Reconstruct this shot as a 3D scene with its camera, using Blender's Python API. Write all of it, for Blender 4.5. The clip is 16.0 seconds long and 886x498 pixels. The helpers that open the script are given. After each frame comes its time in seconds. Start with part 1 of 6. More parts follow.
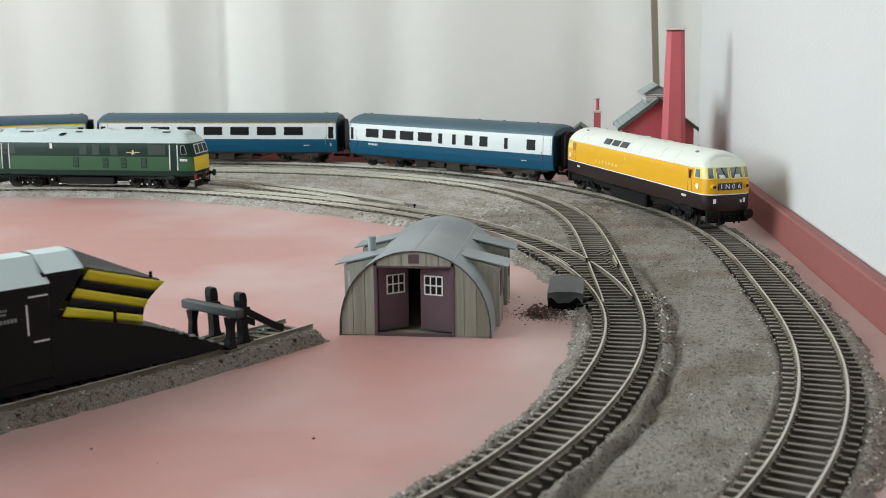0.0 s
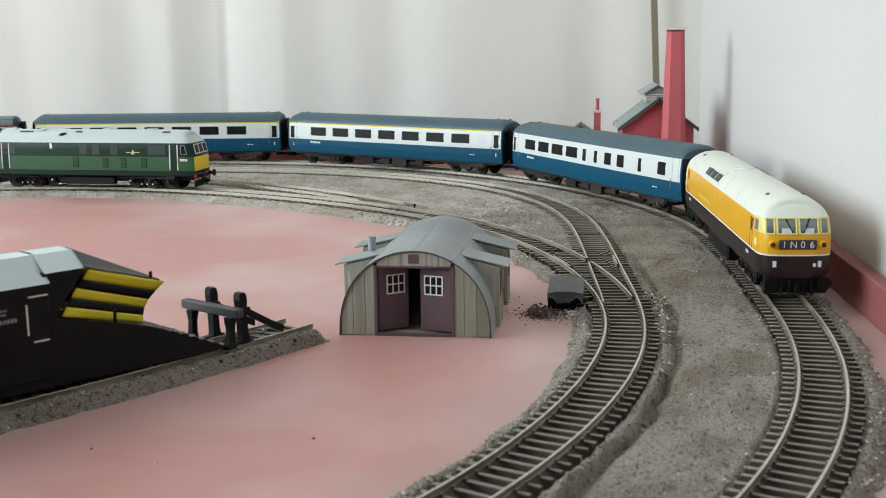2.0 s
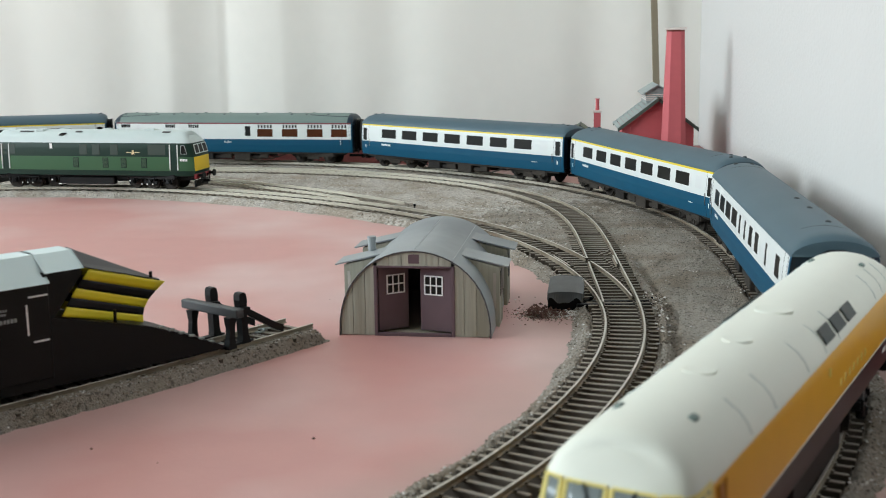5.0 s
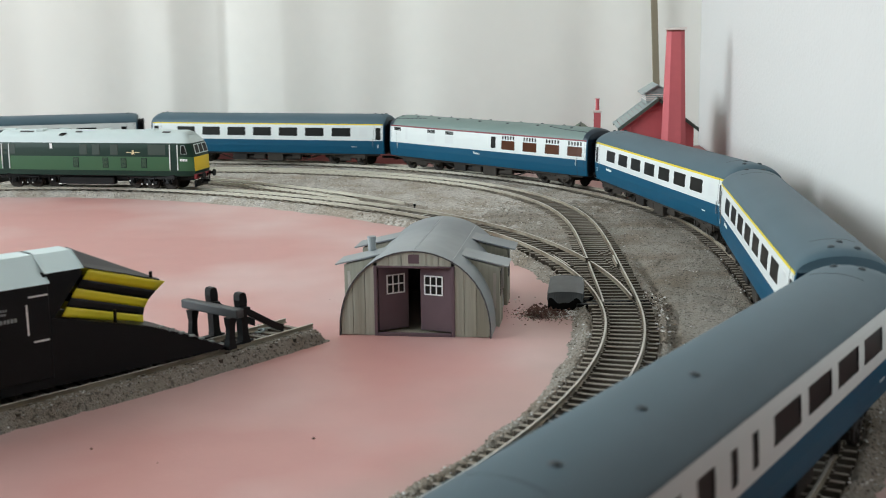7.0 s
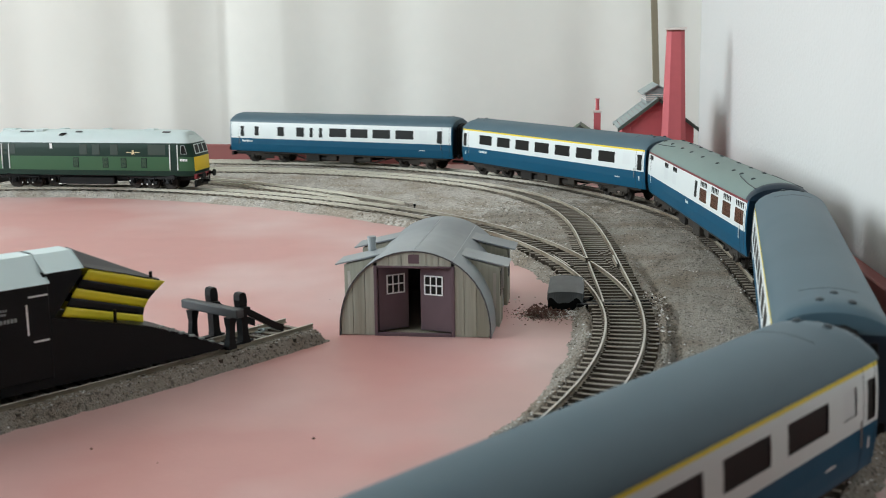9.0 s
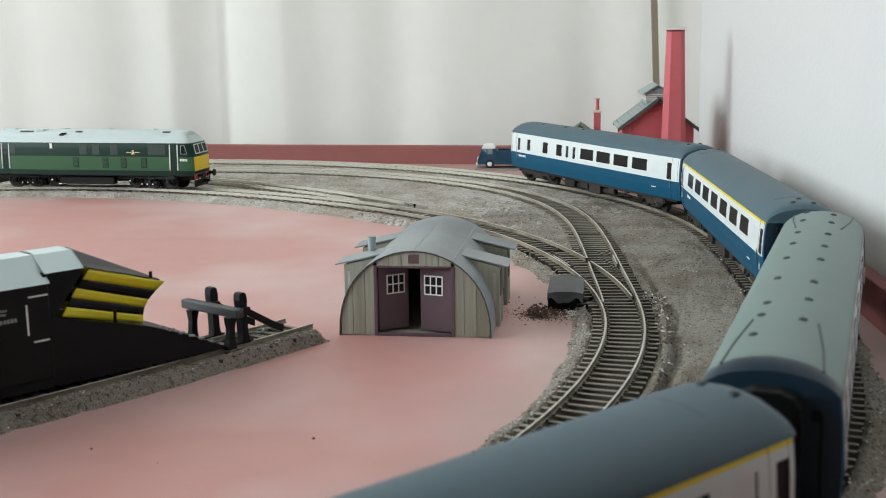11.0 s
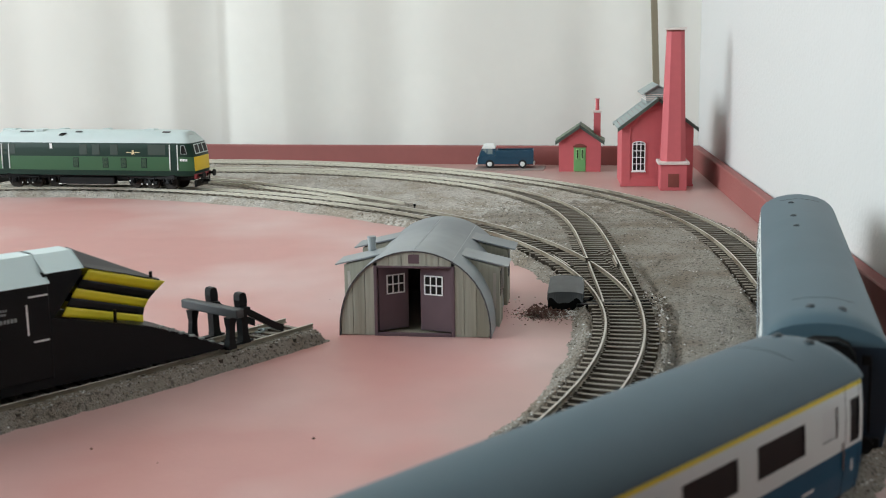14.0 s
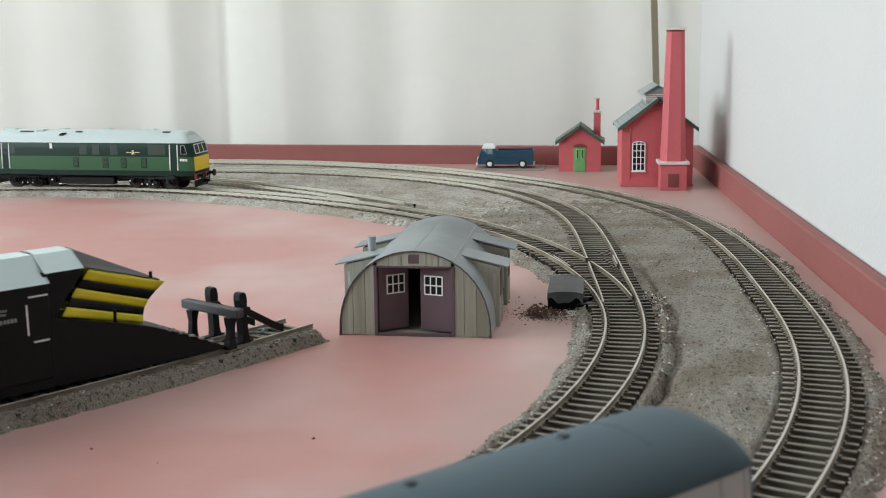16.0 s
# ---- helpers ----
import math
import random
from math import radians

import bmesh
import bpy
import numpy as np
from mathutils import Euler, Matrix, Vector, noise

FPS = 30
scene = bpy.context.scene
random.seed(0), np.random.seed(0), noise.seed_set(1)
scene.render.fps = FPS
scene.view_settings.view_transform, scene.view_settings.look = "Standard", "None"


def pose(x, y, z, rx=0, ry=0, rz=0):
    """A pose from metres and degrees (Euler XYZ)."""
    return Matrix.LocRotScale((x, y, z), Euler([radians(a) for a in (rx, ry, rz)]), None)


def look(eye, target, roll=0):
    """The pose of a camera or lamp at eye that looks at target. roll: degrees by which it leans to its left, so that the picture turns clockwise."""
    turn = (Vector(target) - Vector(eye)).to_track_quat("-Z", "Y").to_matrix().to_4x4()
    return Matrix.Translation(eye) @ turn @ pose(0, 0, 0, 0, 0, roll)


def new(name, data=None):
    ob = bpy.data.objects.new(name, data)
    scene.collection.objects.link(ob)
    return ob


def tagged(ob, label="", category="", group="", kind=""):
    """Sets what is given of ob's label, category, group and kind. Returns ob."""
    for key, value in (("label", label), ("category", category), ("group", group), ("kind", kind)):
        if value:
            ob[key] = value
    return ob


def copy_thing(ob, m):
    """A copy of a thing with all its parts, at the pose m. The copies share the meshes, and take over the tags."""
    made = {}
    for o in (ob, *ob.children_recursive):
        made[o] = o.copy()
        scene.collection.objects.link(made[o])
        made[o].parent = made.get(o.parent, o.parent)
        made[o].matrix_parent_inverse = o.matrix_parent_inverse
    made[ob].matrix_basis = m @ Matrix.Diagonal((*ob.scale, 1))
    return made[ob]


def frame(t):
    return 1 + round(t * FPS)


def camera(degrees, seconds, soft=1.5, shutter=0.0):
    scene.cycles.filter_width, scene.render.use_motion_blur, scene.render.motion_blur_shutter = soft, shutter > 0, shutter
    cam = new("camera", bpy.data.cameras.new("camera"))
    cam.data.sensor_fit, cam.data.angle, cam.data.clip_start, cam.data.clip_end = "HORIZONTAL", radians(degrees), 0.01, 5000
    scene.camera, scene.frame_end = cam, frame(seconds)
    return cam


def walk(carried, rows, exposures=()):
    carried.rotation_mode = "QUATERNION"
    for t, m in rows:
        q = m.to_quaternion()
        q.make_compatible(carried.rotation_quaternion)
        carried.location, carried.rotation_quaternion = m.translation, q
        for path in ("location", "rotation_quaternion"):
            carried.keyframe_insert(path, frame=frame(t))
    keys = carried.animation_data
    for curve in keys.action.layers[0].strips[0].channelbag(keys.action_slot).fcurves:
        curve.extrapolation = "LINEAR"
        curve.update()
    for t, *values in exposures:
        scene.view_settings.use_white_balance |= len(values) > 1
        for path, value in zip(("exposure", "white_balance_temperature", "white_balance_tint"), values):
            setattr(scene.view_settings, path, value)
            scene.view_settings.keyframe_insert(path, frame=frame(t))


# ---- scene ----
cam = camera(41.6, 16.0, soft=0.55, shutter=0.25)
cam.data.dof.use_dof, cam.data.dof.focus_distance, cam.data.dof.aperture_fstop = True, 0.75, 32.0
RAIL = 0.0075            # rail top over the painted board
EYE = pose(0, 0, 0.1391, 79.367, 0, 0) @ pose(0, 0, 0, 0, 0, -0.789)
walk(cam, [(0.0, EYE), (16.0, EYE)], exposures=[(0.0, 0.0), (16.0, 0.0)])

# ---- light: daylight from a wide window in the west wall ----
world = bpy.data.worlds.new("sky")
scene.world = world
world.use_nodes = True
wn = world.node_tree
sky = wn.nodes.new("ShaderNodeTexSky")
sky.sky_type, sky.sun_disc, sky.sun_elevation, sky.sun_rotation = "NISHITA", False, radians(35), radians(200)
wn.nodes["Background"].inputs["Strength"].default_value = 0.12
wn.links.new(sky.outputs[0], wn.nodes["Background"].inputs["Color"])


def window_light(name, eye, target, w, h, watts, colour):
    lamp = bpy.data.lights.new(name, "AREA")
    lamp.shape, lamp.size, lamp.size_y, lamp.energy, lamp.color = "RECTANGLE", w, h, watts, colour
    ob = new(name, lamp)
    ob.matrix_world = look(eye, target)
    return ob


window_light("window_daylight", (-2.55, 0.05, 0.95), (0, 0.15, 0.85), 2.3, 1.2, 88, (0.85, 0.962, 1.0))


# ---- materials ----
def mat(name, col, rough=0.5, metal=0.0, var=0.10, scale=250.0, bump=0.0, bscale=1500.0, second=None, spread=(0.45, 0.6), big=0.07, gloss=0.5):
    """Paint, plastic or card with grain at two scales; second: a colour that shows through in blotches."""
    m = bpy.data.materials.new(name)
    m.use_nodes = True
    n, l = m.node_tree.nodes, m.node_tree.links
    bsdf = n["Principled BSDF"]
    bsdf.inputs["Metallic"].default_value = metal
    bsdf.inputs["Specular IOR Level"].default_value = gloss
    co = n.new("ShaderNodeTexCoord")
    fine = n.new("ShaderNodeTexNoise")
    fine.inputs["Scale"].default_value, fine.inputs["Detail"].default_value = scale, 5
    coarse = n.new("ShaderNodeTexNoise")
    coarse.inputs["Scale"].default_value, coarse.inputs["Detail"].default_value = scale * big, 3
    for t in (fine, coarse):
        l.new(co.outputs["Object"], t.inputs["Vector"])
    a = n.new("ShaderNodeMix")
    a.data_type = "RGBA"
    a.inputs[6].default_value = (*[c * (1 - var) for c in col], 1)
    a.inputs[7].default_value = (*[min(1, c * (1 + var)) for c in col], 1)
    l.new(fine.outputs["Fac"], a.inputs[0])
    b = n.new("ShaderNodeMix")
    b.data_type = "RGBA"
    ramp = n.new("ShaderNodeMapRange")
    ramp.inputs["From Min"].default_value, ramp.inputs["From Max"].default_value = spread
    l.new(coarse.outputs["Fac"], ramp.inputs["Value"])
    l.new(ramp.outputs[0], b.inputs[0])
    l.new(a.outputs[2], b.inputs[6])
    two = second or [c * (1 - var * 0.8) for c in col]
    if second:
        c2 = n.new("ShaderNodeMix")
        c2.data_type = "RGBA"
        c2.inputs[6].default_value = (*[c * (1 - var) for c in two], 1)
        c2.inputs[7].default_value = (*[min(1, c * (1 + var)) for c in two], 1)
        l.new(fine.outputs["Fac"], c2.inputs[0])
        l.new(c2.outputs[2], b.inputs[7])
    else:
        b.inputs[7].default_value = (*two, 1)
    l.new(b.outputs[2], bsdf.inputs["Base Color"])
    rr = n.new("ShaderNodeMapRange")
    rr.inputs["To Min"].default_value, rr.inputs["To Max"].default_value = max(0.02, rough - 0.07), min(1, rough + 0.07)
    l.new(coarse.outputs["Fac"], rr.inputs["Value"])
    l.new(rr.outputs[0], bsdf.inputs["Roughness"])
    if bump:
        bn = n.new("ShaderNodeTexNoise")
        bn.inputs["Scale"].default_value, bn.inputs["Detail"].default_value = bscale, 4
        l.new(co.outputs["Object"], bn.inputs["Vector"])
        bu = n.new("ShaderNodeBump")
        bu.inputs["Strength"].default_value, bu.inputs["Distance"].default_value = 0.8, bump
        l.new(bn.outputs["Fac"], bu.inputs["Height"])
        l.new(bu.outputs[0], bsdf.inputs["Normal"])
    return m


def srgb(r, g, b):
    return tuple(((c / 255 + 0.055) / 1.055) ** 2.4 if c > 10 else c / 255 / 12.92 for c in (r, g, b))


def gravel(name, cols, cell=700.0, bump=0.0012, lump=240.0, pits=0.5):
    """Glued ballast: stones of mixed colours with dirt between them."""
    m = bpy.data.materials.new(name)
    m.use_nodes = True
    n, l = m.node_tree.nodes, m.node_tree.links
    bsdf = n["Principled BSDF"]
    bsdf.inputs["Roughness"].default_value = 0.9
    co = n.new("ShaderNodeTexCoord")
    vor = n.new("ShaderNodeTexVoronoi")
    vor.inputs["Scale"].default_value = cell
    l.new(co.outputs["Object"], vor.inputs["Vector"])
    sep = n.new("ShaderNodeSeparateColor")
    l.new(vor.outputs["Color"], sep.inputs[0])
    ramp = n.new("ShaderNodeValToRGB")
    ramp.color_ramp.interpolation = "LINEAR"
    e = ramp.color_ramp.elements
    for i, c in enumerate(cols):
        x = i / (len(cols) - 1)
        el = e[0] if i == 0 else (e[1] if i == len(cols) - 1 else e.new(x))
        el.position, el.color = x, (*c, 1)
    l.new(sep.outputs[0], ramp.inputs[0])
    no = n.new("ShaderNodeTexNoise")
    no.inputs["Scale"].default_value, no.inputs["Detail"].default_value = 28, 6
    l.new(co.outputs["Object"], no.inputs["Vector"])
    mr = n.new("ShaderNodeMapRange")
    mr.inputs["From Min"].default_value, mr.inputs["From Max"].default_value = 0.42, 0.62
    mr.inputs["To Max"].default_value = 0.8
    l.new(no.outputs["Fac"], mr.inputs["Value"])
    mix = n.new("ShaderNodeMix")
    mix.data_type = "RGBA"
    l.new(mr.outputs[0], mix.inputs[0])
    l.new(ramp.outputs[0], mix.inputs[6])
    dark = n.new("ShaderNodeMix")
    dark.data_type, dark.blend_type = "RGBA", "MULTIPLY"
    dark.inputs[0].default_value = 1.0
    dark.inputs[7].default_value = (0.66, 0.59, 0.51, 1)
    l.new(ramp.outputs[0], dark.inputs[6])
    l.new(dark.outputs[2], mix.inputs[7])
    pit = n.new("ShaderNodeTexNoise")
    pit.inputs["Scale"].default_value, pit.inputs["Detail"].default_value = lump * 1.5, 2
    l.new(co.outputs["Object"], pit.inputs["Vector"])
    deep = n.new("ShaderNodeMapRange")
    deep.inputs["From Min"].default_value, deep.inputs["From Max"].default_value = 0.55, 0.64
    deep.inputs["To Max"].default_value = pits
    l.new(pit.outputs["Fac"], deep.inputs["Value"])
    soil = n.new("ShaderNodeMix")
    soil.data_type = "RGBA"
    soil.inputs[7].default_value = (0.055, 0.045, 0.036, 1)
    l.new(deep.outputs[0], soil.inputs[0])
    l.new(mix.outputs[2], soil.inputs[6])
    l.new(soil.outputs[2], bsdf.inputs["Base Color"])
    grain = n.new("ShaderNodeTexNoise")
    grain.inputs["Scale"].default_value, grain.inputs["Detail"].default_value = cell * 1.3, 5
    l.new(co.outputs["Object"], grain.inputs["Vector"])
    add = n.new("ShaderNodeMath")
    add.operation = "SUBTRACT"
    l.new(grain.outputs["Fac"], add.inputs[0])
    l.new(vor.outputs["Distance"], add.inputs[1])
    hump = n.new("ShaderNodeTexNoise")
    hump.inputs["Scale"].default_value, hump.inputs["Detail"].default_value = lump, 3
    l.new(co.outputs["Object"], hump.inputs["Vector"])
    both = n.new("ShaderNodeMath")
    both.operation = "MULTIPLY_ADD"
    both.inputs[1].default_value = 1.6
    l.new(hump.outputs["Fac"], both.inputs[0])
    l.new(add.outputs[0], both.inputs[2])
    bu = n.new("ShaderNodeBump")
    bu.inputs["Strength"].default_value, bu.inputs["Distance"].default_value = 0.9, bump
    l.new(both.outputs[0], bu.inputs["Height"])
    l.new(bu.outputs[0], bsdf.inputs["Normal"])
    return m


PINK = mat("sprayed_pink_paint", (0.59, 0.290, 0.262), 0.46, var=0.05, scale=60, bump=0.00008, bscale=400, second=(0.66, 0.465, 0.44), spread=(0.43, 0.66), big=0.10, gloss=0.6)


def dusty(material, centre, radius, colour):
    """Pale ballast dust on the paint in an uneven ring along the inside of the curve."""
    nt = material.node_tree
    shader = next(n for n in nt.nodes if n.type == "BSDF_PRINCIPLED")
    old = shader.inputs["Base Color"].links[0].from_socket
    where = nt.nodes.new("ShaderNodeTexCoord")
    gap = nt.nodes.new("ShaderNodeVectorMath")
    gap.operation = "DISTANCE"
    gap.inputs[1].default_value = (centre[0], centre[1], 0)
    cloud = nt.nodes.new("ShaderNodeTexNoise")
    cloud.inputs["Scale"].default_value = 22
    cloud.inputs["Detail"].default_value = 4
    push = nt.nodes.new("ShaderNodeMath")
    push.operation = "MULTIPLY_ADD"
    push.inputs[1].default_value = 0.05
    span = nt.nodes.new("ShaderNodeMapRange")
    span.inputs["From Min"].default_value, span.inputs["From Max"].default_value = radius + 0.018, radius + 0.054
    span.inputs["To Max"].default_value = 0.65
    blend = nt.nodes.new("ShaderNodeMixRGB")
    blend.inputs[2].default_value = (*colour, 1)
    nt.links.new(where.outputs["Object"], gap.inputs[0])
    nt.links.new(where.outputs["Object"], cloud.inputs["Vector"])
    nt.links.new(cloud.outputs[0], push.inputs[0])
    nt.links.new(gap.outputs["Value"], push.inputs[2])
    nt.links.new(push.outputs[0], span.inputs["Value"])
    nt.links.new(span.outputs[0], blend.inputs[0])
    nt.links.new(old, blend.inputs[1])
    nt.links.new(blend.outputs[0], shader.inputs["Base Color"])


dusty(PINK, (-0.382, 0.585), 0.420, (0.45, 0.315, 0.28))
FENCE = mat("red_brown_edge_paint", (0.30, 0.095, 0.085), 0.6, var=0.08, scale=120, bump=0.0003, bscale=700)
WALL = mat("matt_white_wall_paint", (0.605, 0.594, 0.578), 0.9, var=0.015, scale=30, bump=0.0004, bscale=300)
CURTAIN = mat("cream_curtain_cloth", (0.80, 0.775, 0.72), 0.95, var=0.03, scale=60, bump=0.0002, bscale=2500)
TRIM = mat("olive_brown_strip", (0.27, 0.23, 0.16), 0.7, var=0.1, scale=60)
LIGHT_SINK = mat("light_sink_wall", (0.05, 0.043, 0.036), 0.85, var=0.15, scale=40)
CEIL = mat("ceiling_paint", (0.60, 0.59, 0.57), 0.95, var=0.02, scale=20)
CARPET = mat("floor_carpet", (0.11, 0.10, 0.09), 0.95, var=0.15, scale=200, bump=0.001, bscale=900)
BALLAST = gravel("brown_grey_ballast", [srgb(166, 159, 149), srgb(188, 181, 171), srgb(202, 196, 187), srgb(220, 216, 208), srgb(184, 174, 161)], 1500, 0.0016, 430, 0.62)
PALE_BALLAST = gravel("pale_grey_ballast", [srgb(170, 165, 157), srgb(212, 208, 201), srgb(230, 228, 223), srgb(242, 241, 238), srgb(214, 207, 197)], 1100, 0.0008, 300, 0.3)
STONE_MATS = [mat("ballast_stone_grey", srgb(196, 191, 183), 0.85, var=0.2, scale=500), mat("ballast_stone_brown", srgb(156, 144, 130), 0.9, var=0.2, scale=500),
              mat("ballast_stone_pale", srgb(232, 230, 226), 0.8, var=0.12, scale=500), mat("ballast_stone_dark", srgb(98, 86, 74), 0.9, var=0.2, scale=500)]
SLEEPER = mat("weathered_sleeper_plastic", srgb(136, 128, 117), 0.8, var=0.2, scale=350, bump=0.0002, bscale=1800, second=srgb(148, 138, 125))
SHADED_SLEEPER = mat("shade_darkened_sleeper_plastic", srgb(80, 71, 62), 0.85, var=0.2, scale=350, gloss=0.3)
SHADE_FOAM = mat("gap_shade_foam", srgb(20, 17, 15), 0.95, var=0.3, scale=400, bump=0.0004, bscale=1200)
RAILTOP = mat("dull_nickel_rail_head", (0.60, 0.565, 0.50), 0.36, metal=0.5, var=0.12, scale=300)
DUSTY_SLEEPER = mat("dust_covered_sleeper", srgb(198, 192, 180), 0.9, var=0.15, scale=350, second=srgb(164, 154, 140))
DUSTY_SHADED_SIDE = mat("dusty_shaded_sleeper_side", srgb(120, 111, 100), 0.9, var=0.2, scale=350)
RAILSIDE = mat("dusty_rail_side", srgb(140, 130, 114), 0.7, metal=0.1, var=0.15, scale=400, second=srgb(106, 92, 76))


def far_dust_sheen(material, colour, amount):
    """Pale dust with painted window sheen, uneven, thicker towards the board's far end."""
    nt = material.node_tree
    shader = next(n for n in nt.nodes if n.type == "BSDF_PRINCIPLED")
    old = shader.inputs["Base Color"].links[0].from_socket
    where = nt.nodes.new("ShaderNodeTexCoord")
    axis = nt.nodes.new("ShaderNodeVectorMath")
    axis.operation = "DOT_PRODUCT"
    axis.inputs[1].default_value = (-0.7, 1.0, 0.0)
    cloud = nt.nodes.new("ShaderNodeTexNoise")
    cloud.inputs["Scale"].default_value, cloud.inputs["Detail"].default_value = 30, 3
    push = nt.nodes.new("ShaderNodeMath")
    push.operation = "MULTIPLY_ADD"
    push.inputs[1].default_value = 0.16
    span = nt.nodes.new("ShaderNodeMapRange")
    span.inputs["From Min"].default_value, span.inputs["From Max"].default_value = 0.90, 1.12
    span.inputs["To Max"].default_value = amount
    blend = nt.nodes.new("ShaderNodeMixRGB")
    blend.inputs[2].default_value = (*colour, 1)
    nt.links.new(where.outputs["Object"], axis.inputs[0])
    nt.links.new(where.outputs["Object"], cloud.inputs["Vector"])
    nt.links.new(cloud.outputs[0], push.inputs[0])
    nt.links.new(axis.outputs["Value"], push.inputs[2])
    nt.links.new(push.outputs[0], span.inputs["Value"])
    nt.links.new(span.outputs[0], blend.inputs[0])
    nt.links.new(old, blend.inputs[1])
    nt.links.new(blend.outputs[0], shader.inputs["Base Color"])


far_dust_sheen(RAILSIDE, srgb(206, 200, 184), 0.85)
far_dust_sheen(RAILTOP, srgb(236, 231, 218), 0.85)

BLUE = mat("rail_blue_paint", srgb(12, 77, 105), 0.48, var=0.06, scale=200, gloss=0.2)
NAVY = mat("dark_navy_end_paint", srgb(9, 36, 52), 0.4, var=0.1)
DOME = mat("dark_roof_dome", srgb(52, 60, 64), 0.5, var=0.15)
GREY = mat("off_white_coach_paint", srgb(218, 222, 220), 0.4, var=0.03, scale=150)
ROOFGREY = mat("slate_grey_roof_paint", srgb(66, 90, 101), 0.5, var=0.06, scale=160)
ROOFPALE = mat("pale_grey_roof_paint", srgb(110, 128, 123), 0.5, var=0.06, scale=160)
YELLOW = mat("first_class_yellow_line", srgb(228, 204, 46), 0.45, var=0.04)
MAROON = mat("catering_maroon_line", srgb(120, 36, 44), 0.45, var=0.06)
PANE = mat("dark_tinted_glazing", (0.013, 0.013, 0.012), 0.34, var=0.3, scale=60, gloss=0.16)
PANEBROWN = mat("brown_lit_glazing", srgb(86, 48, 30), 0.18, var=0.5, scale=120)
DIMPANE = mat("dim_brown_glazing", srgb(50, 42, 35), 0.2, var=0.5, scale=120)
BLANK = mat("frosted_glazing", srgb(214, 217, 216), 0.3, var=0.03)
BLACK = mat("satin_black_plastic", (0.0040, 0.0045, 0.0050), 0.44, var=0.3, scale=250, second=(0.006, 0.0062, 0.0064), gloss=0.2)
FRAME = mat("weathered_underframe", (0.020, 0.017, 0.015), 0.75, var=0.3, scale=300, second=(0.04, 0.033, 0.027), bump=0.0002, gloss=0.25)
METAL = mat("wheel_steel", (0.35, 0.33, 0.31), 0.4, metal=0.9, var=0.15, scale=200)
WHITE = mat("white_paint", srgb(236, 238, 235), 0.45, var=0.03)
CREAM = mat("creamy_yellow_paint", srgb(232, 216, 130), 0.4, var=0.04)
KWHITE = mat("ivory_roof_paint", srgb(226, 228, 216), 0.36, var=0.025, scale=120)
GOLD = mat("golden_yellow_paint", srgb(232, 172, 24), 0.34, var=0.04, scale=140)
CHOC = mat("chocolate_brown_paint", srgb(36, 20, 21), 0.36, var=0.08, scale=140)
# Opaque glass; whitish reflections are put into its colour.
GLASS = mat("cab_glass_pale_reflections", srgb(138, 148, 148), 0.08, var=0.3, scale=90, second=srgb(84, 94, 96))
LGREEN = mat("light_green_loco_paint", srgb(60, 97, 67), 0.42, var=0.06, scale=160, gloss=0.3)
DGREEN = mat("dark_green_loco_paint", srgb(24, 50, 40), 0.42, var=0.07, scale=160, gloss=0.25)
LROOF = mat("pale_grey_loco_roof", srgb(196, 208, 206), 0.5, var=0.05, scale=120)
WARN = mat("warning_yellow", srgb(232, 196, 40), 0.42, var=0.05)
STRIPE = mat("plough_yellow", srgb(222, 206, 34), 0.45, var=0.06)
PLROOF = mat("pale_blue_grey_roof", srgb(216, 232, 233), 0.4, var=0.03, scale=100)
RED = mat("buffer_beam_red", srgb(122, 22, 28), 0.45, var=0.08)
BRICK = mat("red_sprayed_card", srgb(198, 96, 101), 0.65, var=0.07, scale=200, bump=0.0002, bscale=1500)
SLATE = mat("grey_slate_roof", srgb(150, 158, 156), 0.7, var=0.15, scale=300, bump=0.0002)
BARGE = mat("dark_green_grey_barge_board", srgb(74, 84, 76), 0.6, var=0.12, scale=200)
SHEDROOF = mat("mossy_grey_roof_card", srgb(112, 124, 106), 0.7, var=0.12, scale=200)
DOORGREEN = mat("bright_green_door", srgb(110, 167, 104), 0.5, var=0.06)
STONE = mat("pale_stone_cap", srgb(222, 206, 200), 0.7, var=0.08)
PLANK = mat("weathered_grey_plank", srgb(166, 165, 151), 0.8, var=0.34, scale=220, bump=0.0002, bscale=900, second=srgb(138, 135, 120))


def streaked(material, stretch):
    """Draw a material's grain out along one axis."""
    nt = material.node_tree
    source = next(n for n in nt.nodes if n.type == "TEX_COORD").outputs["Object"]
    targets = [k.to_socket for k in nt.links if k.from_socket == source]
    turn = nt.nodes.new("ShaderNodeMapping")
    turn.inputs["Scale"].default_value = stretch
    nt.links.new(source, turn.inputs["Vector"])
    for t in targets:
        nt.links.new(turn.outputs[0], t)


streaked(PLANK, (3.0, 3.0, 0.12))
TIN = mat("grey_corrugated_tin", srgb(156, 162, 164), 0.42, var=0.12, scale=140, second=srgb(126, 132, 136), metal=0.15, spread=(0.38, 0.68))
PALETIN = mat("scuffed_pale_tin", srgb(176, 182, 184), 0.5, var=0.1)
PURPLE = mat("dull_plum_door_paint", srgb(98, 78, 84), 0.6, var=0.12, scale=160, second=srgb(84, 66, 72))
INSIDE = mat("grey_card_inside", (0.50, 0.46, 0.41), 0.9, var=0.2)
HUTFLOOR = mat("pale_hut_floor", srgb(196, 186, 168), 0.8, var=0.1)
MOTOR = mat("grey_black_moulded_cover", (0.07, 0.075, 0.078), 0.22, var=0.25, scale=180, second=(0.19, 0.195, 0.19))
TRUCKBLUE = mat("dark_teal_truck_paint", srgb(38, 74, 95), 0.35, var=0.06)
